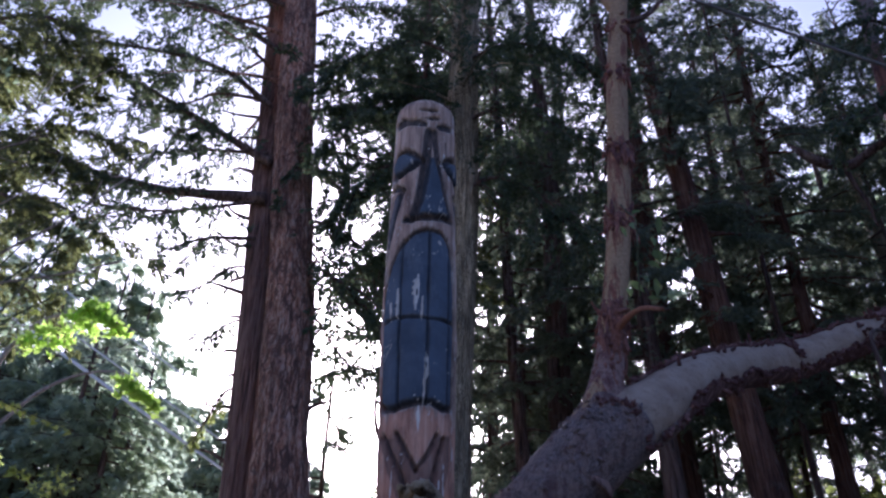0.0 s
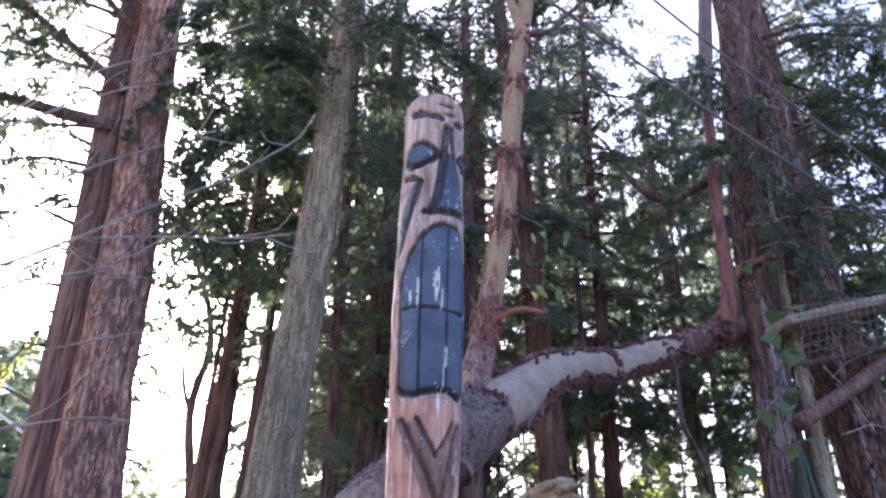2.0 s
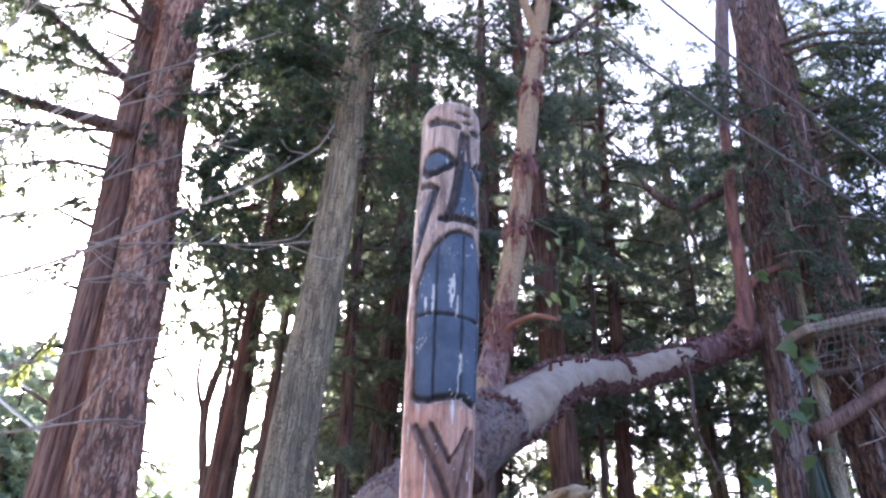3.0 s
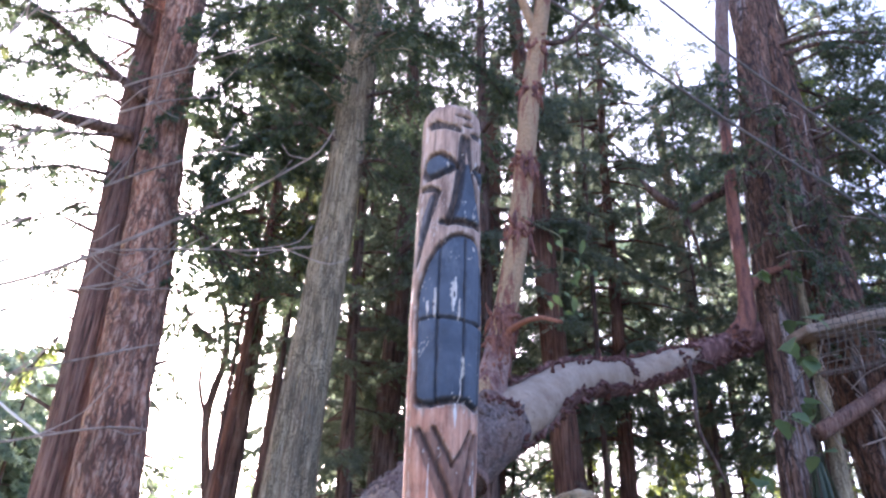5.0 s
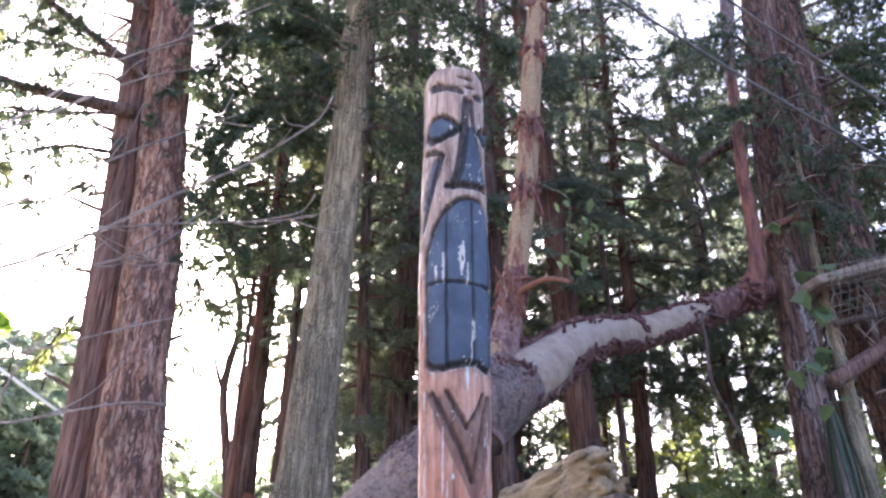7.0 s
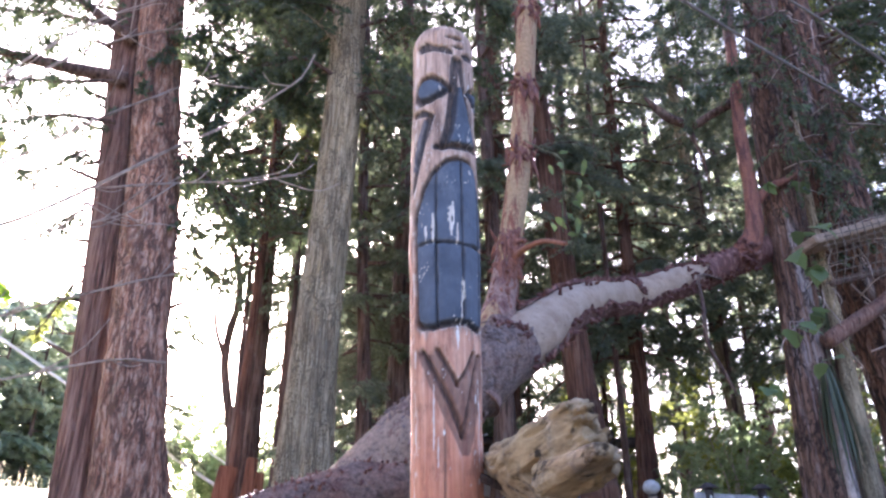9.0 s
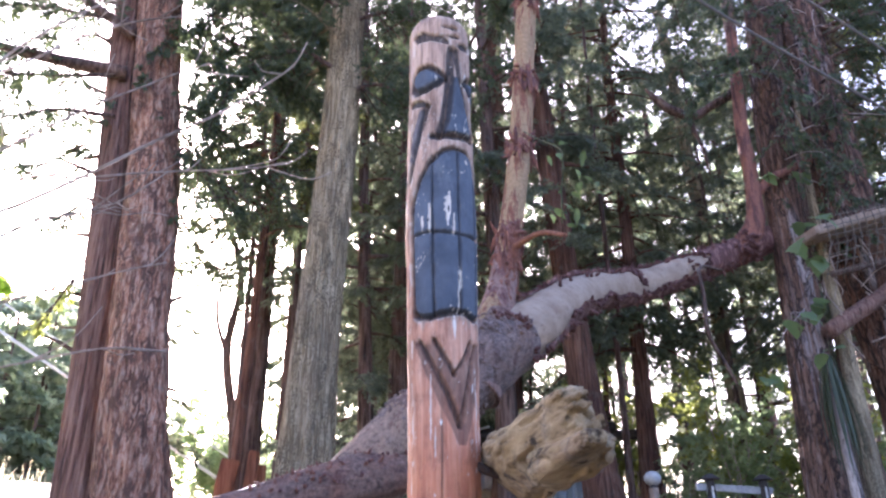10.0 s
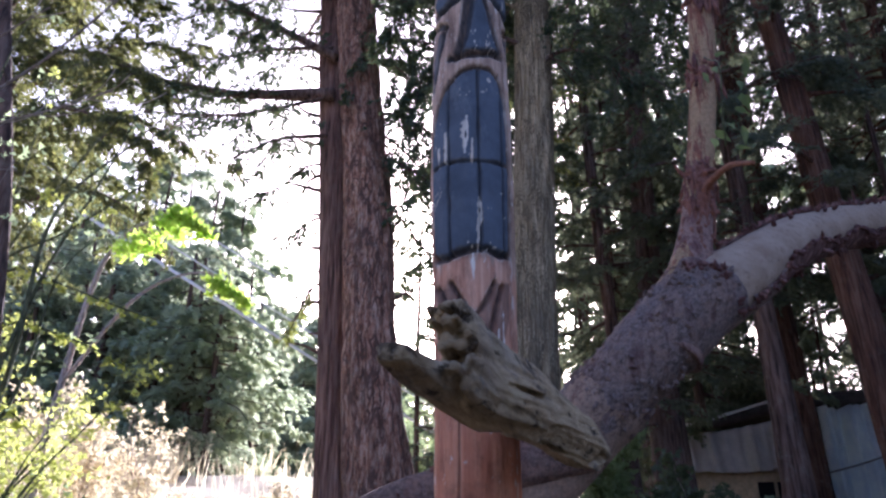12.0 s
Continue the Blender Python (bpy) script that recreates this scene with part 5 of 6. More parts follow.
# a bent pale sapling in front of the sun
sap = thing("sapling", "thin crooked sapling against the bright sky", "tree")
put("trunk", *tube([(-2.0, 22, 1.6), (-2.15, 22, 5.0), (-2.6, 22, 7.6), (-2.4, 22, 9.8), (-3.0, 22, 11.8), (-4.2, 22, 13.9)], [0.18, 0.15, 0.13, 0.11, 0.08, 0.03], 12, 0.2, gnarled, 77), DARK_BARK, sap)
put("fork", *tube([(-2.55, 22, 7.4), (-3.0, 22, 8.8), (-2.9, 22, 10.6)], [0.08, 0.06, 0.02], 8, 0.2, gnarled, 78), DARK_BARK, sap)

for i, (pts, n) in enumerate([([(-2.5, 22, 9.4), (-3.2, 21.8, 10.2), (-4.0, 21.6, 10.3), (-4.6, 21.5, 9.9)], 26),
                             ([(-2.45, 22, 9.9), (-1.9, 21.8, 10.6), (-1.3, 21.6, 10.5), (-0.9, 21.5, 10.0)], 26),
                             ([(-2.9, 22, 11.6), (-2.3, 21.8, 12.1), (-1.6, 21.6, 12.0), (-1.0, 21.5, 11.4)], 30),
                             ([(-3.4, 22, 12.6), (-4.2, 21.8, 12.8), (-5.0, 21.6, 12.3), (-5.6, 21.5, 11.6)], 30)]):
    leafy_limb(sap, pts, 0.04, DARK_BARK, LEAF_DARK, n, 0.6, 18, 0.10, 620 + i, 0.15, 8)
conifer("forest_tree", "sparse young conifer against the bright sky", (-5.1, 25, 2.0), (-5.0, 25, 13.5), 0.12, 0.03, DARK_BARK, None, LEAF_FAR, 3.0, 13.4, 36, 1.9, 640, 20, 0.16, 10, 0.8, group="trees of the wood", density=5, spray=0.6)

# ---- leafy shrubs ----


def leafy_shrub(name, label, base, height, spread, leaf_mat, stems, sprigs, leaf, seed, lean=(0, 0), bark=None, wide=0.6, per=12):
    """Several arching stems with sprigs of broad leaves on their upper parts."""
    rng = np.random.RandomState(seed)
    t = thing(name, label, "shrub")
    base = np.array(base, float)
    green = []
    for k in range(stems):
        a = rng.uniform(0, 2 * np.pi)
        d = np.array([math.cos(a) * spread + lean[0], math.sin(a) * spread + lean[1], 0]) * rng.uniform(0.4, 1.1)
        h = height * rng.uniform(0.6, 1.1)
        q = np.array([base + d * x ** 1.5 + np.array([0, 0, h * (x - 0.25 * x * x) / 0.75]) + rng.normal(0, 0.03, 3) * h * x for x in np.linspace(0, 1, 6)])
        put("stem", *tube(q, np.linspace(0.0045 * height + 0.008, 0.004, 6), 6, 0.2), bark or TWIG, t)
        green.append(foliage_on(q, sprigs, 0.16 * height + 0.15, per, leaf, rng, 0.3, wide, 1.6))
    tagged(put("leafage", *joined(green), leaf_mat, t, smooth=False), "small broad leaves", kind="stuff")
    return t


for i, (x, y, h, s, n) in enumerate([(-4.2, 33, 5.4, 2.2, 60), (-2.6, 32.5, 4.4, 1.8, 40), (-6.4, 34, 6.2, 2.4, 60), (0.8, 20, 3.0, 1.4, 50), (-0.9, 25, 4.5, 1.6, 50)]):
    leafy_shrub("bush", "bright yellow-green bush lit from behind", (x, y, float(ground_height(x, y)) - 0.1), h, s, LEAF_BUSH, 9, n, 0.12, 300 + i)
for i, (x, y, h, s) in enumerate([(12.5, 28, 7, 2.4), (15, 24, 6, 2.2), (14.5, 19, 3.5, 1.6), (17.5, 22, 6, 2.2)]):
    leafy_shrub("bush", "yellow-green broadleaf bush under the conifers", (x, y, float(ground_height(x, y)) - 0.1), h, s, LEAF_LIGHT, 8, 30, 0.16, 320 + i)
for i, (x, y, h, s) in enumerate([(1.2, 14.5, 1.5, 0.7), (2.2, 16, 2.0, 1.0), (3.4, 15, 1.6, 0.9), (3.0, 13.5, 1.2, 0.8)]):
    leafy_shrub("bush", "low dark green evergreen bush", (x, y, float(ground_height(x, y)) - 0.1), h, s, LEAF_DARK, 9, 40, 0.09, 340 + i)

for i, (x, y, h, s) in enumerate([(12.7, 21, 5.6, 1.8), (15.0, 21.2, 4.8, 1.8), (17.4, 21, 4.8, 1.8), (10.8, 20.6, 3.6, 1.4)]):
    leafy_shrub("bush", "yellow-green broadleaf bush under the conifers", (x, y, float(ground_height(x, y)) - 0.1), h, s, LEAF_BUSH, 8, 22, 0.12, 370 + i)
for i, (x, y, h, s) in enumerate([(6.8, 29.6, 6.8, 1.6), (4.7, 29.6, 6.8, 1.6), (8.0, 31.5, 6.0, 1.6), (11.4, 33, 5.0, 1.8)]):
    leafy_shrub("bush", "tall dark evergreen bush behind the shed", (x, y, float(ground_height(x, y)) - 0.1), h, s, LEAF_FAR, 10, 60, 0.17, 380 + i)

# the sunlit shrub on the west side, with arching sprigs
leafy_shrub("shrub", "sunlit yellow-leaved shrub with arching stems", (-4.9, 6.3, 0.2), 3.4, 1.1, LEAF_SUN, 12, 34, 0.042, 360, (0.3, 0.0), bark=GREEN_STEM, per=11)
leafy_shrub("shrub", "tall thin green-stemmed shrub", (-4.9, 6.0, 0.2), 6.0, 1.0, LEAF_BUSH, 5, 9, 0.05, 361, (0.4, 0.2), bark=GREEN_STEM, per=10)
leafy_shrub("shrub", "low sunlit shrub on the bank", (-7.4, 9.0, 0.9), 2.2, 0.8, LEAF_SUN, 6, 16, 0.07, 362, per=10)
arch = thing("shrub", "arching green-stemmed shrub with small sunlit leaves", "shrub")
rng = np.random.RandomState(363)
green = []
for pts, n in (([(-5.2, 6.3, 0.2), (-5.35, 6.3, 3.2), (-5.0, 6.3, 4.05), (-4.44, 6.3, 3.9), (-3.81, 6.3, 3.64), (-3.28, 6.3, 3.45)], 34), ([(-5.2, 6.3, 0.2), (-5.2, 6.3, 2.8), (-4.9, 6.3, 3.5), (-4.33, 6.3, 3.4), (-3.95, 6.3, 3.25), (-3.6, 6.3, 3.08)], 34),
               ([(-5.2, 6.3, 0.2), (-5.25, 6.3, 3.0), (-5.15, 6.3, 4.2), (-5.07, 6.3, 5.5), (-5.0, 6.3, 6.4)], 12), ([(-5.2, 6.3, 0.2), (-5.25, 6.3, 3.0), (-5.1, 6.3, 4.15), (-4.53, 6.3, 5.11), (-4.0, 6.3, 5.9)], 14),
               ([(-5.2, 6.3, 0.2), (-5.25, 6.3, 3.0), (-5.1, 6.3, 4.1), (-4.5, 6.3, 4.4), (-3.9, 6.3, 4.75), (-3.5, 6.3, 5.0)], 14), ([(-5.2, 6.3, 0.2), (-5.3, 6.3, 2.2), (-5.0, 6.3, 2.9), (-4.6, 6.3, 2.7), (-4.3, 6.3, 2.45)], 40)):
    put("stem", *tube(pts, np.linspace(0.022, 0.005, len(pts)), 7, 0.12), GREEN_STEM, arch)
    c, _ = spline(pts, [1] * len(pts), 0.1)
    green.append(foliage_on(c, n, 0.16, 10, 0.042, rng, 0.5, 0.6, 1.6))
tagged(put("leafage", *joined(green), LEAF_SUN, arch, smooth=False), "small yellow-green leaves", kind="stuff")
wt = thing("alder_tree", "slim dark grey trunk at the path side", "tree")
put("trunk", *tube([(-4.4, 6.0, 0.1), (-4.8, 6.0, 3.9), (-5.6, 6.0, 7.2), (-6.6, 6.05, 11)], [0.075, 0.065, 0.06, 0.045], 20, 0.15, knobbly, 90), DARK_BARK, wt)

# ---- a leafy conifer off to the west, whose limbs reach into the light ----
west = conifer("fir_tree", "dark fir with long sweeping limbs", (-15.6, 15.5, 2.5), (-16.2, 15.5, 24), 0.5, 0.3, DARK_BARK, plates, LEAF_BROWN, 7.5, 22, 40, 5.4, 15, 16, 0.10, 30, 0.2, density=11, spray=0.7)
for i, (pts, n) in enumerate([
        ([(-15.2, 15, 11.5), (-11, 14.0, 11.4), (-9, 13.0, 10.6), (-7.2, 12.4, 9.3)], 90),
        ([(-15.2, 15, 13.0), (-11, 14.0, 13.2), (-9, 13.0, 12.6), (-7.4, 12.4, 11.6)], 90),
        ([(-15.2, 15, 9.5), (-11.5, 14.0, 9.4), (-9.6, 13.0, 8.8), (-8.2, 12.4, 8.0)], 80),
        ([(-15.4, 15, 13.8), (-13, 13, 14.2), (-10.8, 12, 13.8), (-8.6, 11.8, 12.8)], 110),
        ([(-15.4, 15, 14.8), (-12.5, 12.5, 15.2), (-10, 11.5, 14.8), (-8, 11.2, 13.8)], 110),
        ([(-15.2, 15, 10.5), (-12, 13.0, 10.9), (-9.6, 12.0, 10.2), (-7.6, 11.6, 9.0)], 110),
        ([(-15.2, 15, 12.2), (-12, 13.2, 12.6), (-9.8, 12.4, 12.0), (-7.9, 12.0, 10.8)], 100),
        ([(-15.2, 15, 15), (-11.5, 14.0, 15.4), (-9.6, 13.0, 15.0), (-8.2, 12.4, 14.2)], 90)]):
    leafy_limb(west, pts, 0.09, DARK_BARK, LEAF_BROWN, int(n * 1.25), 0.7, 26, 0.085, 90 + i, 0.1, 18)
mp = thing("maple_sapling", "slender maple with glowing yellow-green leaves", "tree")
put("trunk", *tube([(-8.2, 11.2, 0.9), (-8.0, 11.2, 4.0), (-7.6, 11.2, 6.4), (-6.6, 11.1, 7.0), (-5.4, 11.0, 6.6)], [0.07, 0.06, 0.04, 0.025, 0.01], 8, 0.15, gnarled, 91), TWIG, mp)
put("limb", *tube([(-8.0, 11.2, 4.2), (-6.8, 11.1, 5.6), (-5.6, 11.0, 5.9), (-4.9, 11.0, 5.4)], [0.04, 0.03, 0.018, 0.008], 8, 0.15, gnarled, 92), TWIG, mp)
rng = np.random.RandomState(17)
c1 = np.array([(-7.5, 11.2, 6.5), (-6.7, 11.1, 6.75), (-6.2, 11.0, 7.0), (-5.75, 11.0, 6.75)])
c2 = np.array([(-5.5, 11.0, 5.85), (-5.25, 11.0, 5.7), (-4.85, 11.0, 5.4)])
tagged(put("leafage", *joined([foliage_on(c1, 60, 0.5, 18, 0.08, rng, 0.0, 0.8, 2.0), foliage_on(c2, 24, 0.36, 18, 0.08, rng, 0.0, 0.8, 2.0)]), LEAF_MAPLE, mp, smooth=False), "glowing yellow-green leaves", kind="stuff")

# ---- the hillside to the west ----
R = np.random.RandomState(8)
for i in range(54):
    front = i % 2
    deg = -48 + 0.66 * i + R.normal(0, 0.6)
    az = radians(deg)
    dist = R.uniform(90, 110) if deg > -24 else (R.uniform(32, 37) if front else R.uniform(44, 52)) / math.cos(az)
    size = dist / (36 if front else 52)
    x, y = dist * math.sin(az), dist * math.cos(az)
    z = float(ground_height(x, y)) - 0.2
    rise = float(np.interp(deg, [-48, -28, -26, -24.5, -20, -17, -13], [26.5, 25.5, 22.5, 18, 17, 17.5, 14])) * (R.uniform(0.65, 0.95) if front else R.uniform(1.0, 1.16))
    top = 1.5 + dist * math.tan(radians(rise)) - z
    conifer("hillside_tree", "conifer on the far slope with haze-paled blue-green leaves", (x, y, z), (x, y, z + top), 0.28, 0.06, DARK_BARK, None, LEAF_HAZE, z + 0.6, z + top, 36, (3.6 if front else 4.4) * size ** 0.5, 400 + i, 12, (0.30 if front else 0.42) * size ** 0.9, 8, 1.5, group="trees of the far slope", density=4.4 / size ** 0.5, spray=0.9 * size ** 0.6, wide=0.34)


def dry_grass():
    rng = np.random.RandomState(23)
    n = 32000
    y = rng.uniform(10, 40, n)
    x = -y * rng.uniform(0.10, 0.98, n) + 0.3
    keep = ((x / y < -0.54) | (rng.rand(n) < 0.12)) & (lattice(x * 0.45 + 40, y * 0.45, 64, 64, 3) > 0.50)
    x, y = x[keep], y[keep]
    p = np.stack([x, y, ground_height(x, y) - 0.02], -1)
    d = unit(np.stack([rng.normal(0, 0.25, len(x)), rng.normal(0, 0.25, len(x)), np.ones(len(x))], -1))
    side = unit(np.cross(d, rng.normal(0, 1, d.shape)))
    l = rng.uniform(0.35, 1.1, len(x)) * (1 + 0.012 * y) * (0.45 + 1.1 * lattice(x * 0.55 + 40, y * 0.55, 64, 64, 4))
    v, f = leaflets(p, d, side, l, 0.008 + 0.0007 * y, rng)
    k = rng.rand(len(x)) < 0.65
    tips = (p + d * l[:, None])[k]
    v2, f2 = sprays(tips - d[k] * 0.12, d[k], np.full(len(tips), 0.2), 6, 0.05, rng, 0.7, 0.3)
    ob = put("dry_grass", *joined([(v, f), (v2, f2)]), DRY_GRASS, smooth=False)
    return tagged(ob, "tall dry sunlit grass on the bank", "grass", kind="stuff")


dry_grass()
for i, (x, y, h, sp) in enumerate(((-8.1, 14, 2.7, 0.6), (-7.0, 13.0, 2.0, 0.45), (-5.3, 14, 2.0, 0.5), (-9.6, 14.5, 2.6, 0.6), (-11.2, 15, 2.8, 0.7), (-4.6, 15.2, 1.7, 0.4))):
    leafy_shrub("dry_bush", "dry ochre brush standing in the sunlit grass", (x, y, float(ground_height(x, y)) - 0.05), h, sp, DRY_GRASS, 14, 22, 0.075, 390 + i, wide=0.4, per=9)

# ---- flat and small materials ----


def plain_material(name, colour, rough=0.6, metal=0.0, vary=0.25, scale=6.0):
    m, nt, b, co = material(name, rough)
    lo = tuple(c * (1 - vary) for c in colour)
    hi = tuple(min(1, c * (1 + vary)) for c in colour)
    nt.links.new(ramp_node(nt, noise_node(nt, co, scale, 7, 0.65), [(0.3, lo), (0.7, hi)]), b.inputs["Base Color"])
    b.inputs["Metallic"].default_value = metal
    bump_node(nt, b, noise_node(nt, co, scale * 5, 5, 0.6), 0.3, 0.01)
    return m


ROPE = plain_material("rope", (0.17, 0.155, 0.145), 0.85)
CORD = plain_material("net_cord", (0.16, 0.13, 0.10), 0.85)
WIRE = plain_material("wire_metal", (0.86, 0.86, 0.85), 0.35, 0.15, 0.04)
PLANK = plain_material("weathered_plank", (0.36, 0.27, 0.20), 0.8, 0, 0.35, 9)
SPLIT = bark_material("split_cedar", (0.04, 0.017, 0.010), (0.185, 0.075, 0.038), (0.31, 0.15, 0.085), (1, 1, 0.05), 18.0)
TARP = leaf_material("blue_tarp", (0.80, 0.86, 0.92), (0.86, 0.91, 0.96), (0.82, 0.90, 0.98), 0.45, 0.38)
SHEET = plain_material("grey_sheeting", (0.58, 0.52, 0.46), 0.4, 0, 0.18, 2)
ROOFING = plain_material("dark_roofing", (0.07, 0.055, 0.05), 0.8, 0, 0.4, 5)
OLD_WHITE = plain_material("weathered_white", (0.50, 0.49, 0.47), 0.6, 0, 0.25, 12)
WHITE = plain_material("white_paint", (0.78, 0.77, 0.75), 0.5, 0, 0.08, 9)
POST = plain_material("dark_post", (0.07, 0.06, 0.055), 0.6, 0, 0.3, 9)
TAN = plain_material("tan_board", (0.56, 0.42, 0.25), 0.7, 0, 0.25, 6)
PANE = plain_material("dark_pane", (0.02, 0.02, 0.025), 0.08, 0, 0.1, 3)


def box(bm, lo, hi, turn=None, bevel=0.01):
    r = bmesh.ops.create_cube(bm, size=1.0)
    lo, hi = Vector(lo), Vector(hi)
    for v in r["verts"]:
        v.co = Vector((v.co[i] * (hi[i] - lo[i]) + (hi[i] + lo[i]) / 2 for i in range(3)))
    if bevel:
        bmesh.ops.bevel(bm, geom=list({e for v in r["verts"] for e in v.link_edges}), offset=bevel, segments=2, affect="EDGES")
    return bm


def slab(a, b, high, deep):
    """A bevelled beam from a to b."""
    a, b = Vector(a), Vector(b)
    bm = box(bmesh.new(), (0, -deep / 2, -high / 2), ((b - a).length, deep / 2, high / 2), bevel=min(high, deep) * 0.15)
    bmesh.ops.subdivide_edges(bm, edges=[e for e in bm.edges if e.calc_length() > 0.5 * (b - a).length], cuts=6)
    rng = random.Random(int(a.x * 97 + a.z * 13))
    for v in bm.verts:
        v.co.z += rng.uniform(-0.04, 0.04) * high
    bmesh.ops.transform(bm, matrix=Matrix.Translation(a) @ (b - a).to_track_quat("X", "Z").to_matrix().to_4x4(), verts=bm.verts)
    return bm


# ---- the netted walkway on the east tree ----
net = thing("walkway", "rough plank walkway with a rope net below", "walkway")
part("deck", slab((9.75, 12.55, 8.02), (15.5, 12.4, 9.85), 0.20, 0.9), PLANK, net)
part("rail", slab((10.15, 12.45, 7.19), (15.5, 12.4, 8.75), 0.13, 0.12), DARK_BARK, net)
put("brace", *tube([(9.85, 12.6, 5.95), (11.2, 12.5, 6.75), (12.7, 12.45, 7.7), (14.5, 12.4, 8.6)], [0.17, 0.16, 0.16, 0.15], 16, 0.1, gnarled, 95), CEDAR_RED, net)
cords = []
for i in range(27):
    x = 9.85 + 0.2 * i
    top, low = 8.25 + (x - 9.75) * 0.318, 7.0 + max(0, x - 10.15) * 0.29
    s = 0.05 * math.sin(i * 1.7)
    cords.append(tube([(x, 11.95, top), (x + 0.04, 11.98 + s * 0.5, (top + low) / 2), (x + 0.02, 12.3, low)], [0.011] * 3, 4, 0.3))
for j in range(7):
    p = [(9.85 + 0.5 * k, 11.95 + 0.02 * math.sin(k + j) + 0.05 * j, 8.22 + 0.159 * k - 0.19 * j * (1 + 0.01 * k) + 0.015 * math.sin(2.1 * k + j)) for k in range(11)]
    cords.append(tube(p, [0.011] * 11, 4, 0.3))
tagged(put("net", *joined(cords), CORD, net), "brown cord netting", kind="stuff")

# ---- ropes from the arbutus ----
for i, pts in enumerate(([(2.78, 8.3, 13.9), (6.8, 9.1, 12.05), (11.05, 10.0, 10.62), (16.8, 11.5, 8.1)], [(2.52, 8.25, 11.55), (6.5, 9.1, 10.33), (10.63, 10.0, 9.28), (16.8, 11.5, 7.7)])):
    tagged(put("rope", *tube(pts, [0.027] * 4, 8, 0.3), ROPE), "taut dark rope slung between two trees", "rope", "ropes")

# ---- wires down to the slope ----
for i, (dx, dz, r) in enumerate(((0, 0, 0.048), (0.3, -0.43, 0.048), (1.3, 0.17, 0.035), (2.8, 0.78, 0.035))):
    a, b = np.array([-39.9 + dx, 26, 28.75 + dz]), np.array([0.3 + dx, 26, 2.6 + dz * 0.3])
    q = [a * (1 - s) + b * s - np.array([0, 0, 1.6 * s * (1 - s)]) for s in np.linspace(0, 1, 9)]
    tagged(put("guy_wire", *tube(q, [r] * 9, 6, 1.0), WIRE), "bright steel wire running down to the slope", "wire", "guy wires")

# ---- the shed ----


def sheet(name, x0, x1, z0, z1, y, mat, parent, folds, seed, label="", rise=0.0, deep=0.0):
    """A hanging sheet with folds."""
    n, m = 60, 24
    X, Z = np.meshgrid(np.linspace(x0, x1, n), np.linspace(z0, z1, m))
    u = (X - x0) / (x1 - x0)
    Y = y + 0.22 * (lattice(u * folds + 0.6 * np.sin(Z * 1.3), (Z - z0) * 0.5 + u, 64, 40, seed) - 0.5) + 0.12 * np.abs(lattice(u * folds * 2 + Z * 0.7, Z * 1.1, 128, 40, seed + 1) - 0.5)
    v = (Z - z0) / (z1 - z0)
    Y = Y + deep * (lattice(u * folds * 1.7 + 0.35 * np.sin(Z * 0.9), v * 0.9 + 0.3, 64, 8, seed + 3) - 0.5) + 0.25 * deep * np.sin(u * folds * 7.0 + 2.0 * v)
    Z = Z + rise * u * v
    Z = Z + 0.08 * (lattice(u * 6, Z * 0 + 0.5, 16, 4, seed + 2) - 0.5)
    i, j = np.meshgrid(np.arange(m - 1), np.arange(n - 1), indexing="ij")
    f = np.stack([i * n + j, i * n + j + 1, (i + 1) * n + j + 1, (i + 1) * n + j], -1).reshape(-1, 4)
    ob = put(name, np.stack([X, Y, Z], -1).reshape(-1, 3), f, mat, parent, label)
    so = ob.modifiers.new("thick", "SOLIDIFY")
    so.thickness = 0.02
    return ob


shed = thing("shed", "makeshift shed with sheeting walls and a sagging roof", "shed")
part("wall", box(bmesh.new(), (3.5, 26.3, 1.9), (7.4, 26.45, 5.5)), TAN, shed, "tan board wall")
sheet("sheeting", 3.5, 6.9, 4.2, 5.32, 26.0, SHEET, shed, 8, 5, "grey plastic sheeting", 0.5, 0.25)
sheet("tarp", 7.5, 10.6, 2.2, 5.95, 25.0, TARP, shed, 9, 6, "pale blue crumpled tarpaulin", 0.1, 0.75)
# added dark board that blocks light chinks left of the tarpaulin
part("gap_board", slab((7.38, 25.3, 1.9), (7.38, 25.3, 6.2), 0.42, 0.1), ROOFING, shed, "dark board added to close the bright gap beside the tarpaulin")
put("fascia", *tube([(6.9, 25.35, 6.22), (8.4, 25.35, 6.24), (9.6, 25.35, 6.34), (10.9, 25.35, 6.36)], [0.22, 0.25, 0.24, 0.2], 14, 0.2, gnarled, 64), ROOFING, shed, "dark sagging roof edge")
roof = put("roof", *tube([(3.0, 26.6, 5.45), (5.0, 26.6, 5.9), (6.6, 26.6, 6.25), (9.0, 26.6, 6.15), (12.8, 26.6, 6.4)], [0.16, 0.17, 0.18, 0.2, 0.2], 14, 0.2, gnarled, 61), ROOFING, shed, "dark roofing")
put("roof_sheet", *tube([(3.0, 26.3, 5.64), (4.2, 26.3, 5.84), (5.4, 26.3, 6.16), (6.5, 26.3, 6.46)], [0.05, 0.05, 0.045, 0.04], 10, 0.1, gnarled, 62), WHITE, roof, "pale curled roof edge")
part("roof_deck", slab((2.9, 28.4, 5.7), (7.6, 28.4, 6.3), 0.14, 3.6), ROOFING, shed)
win = part("window_frame", box(bmesh.new(), (5.3, 26.18, 3.0), (6.7, 26.30, 4.1)), TAN, shed)
part("pane", box(bmesh.new(), (5.62, 26.15, 3.1), (6.1, 26.178, 3.9), bevel=0.004), PANE, win)
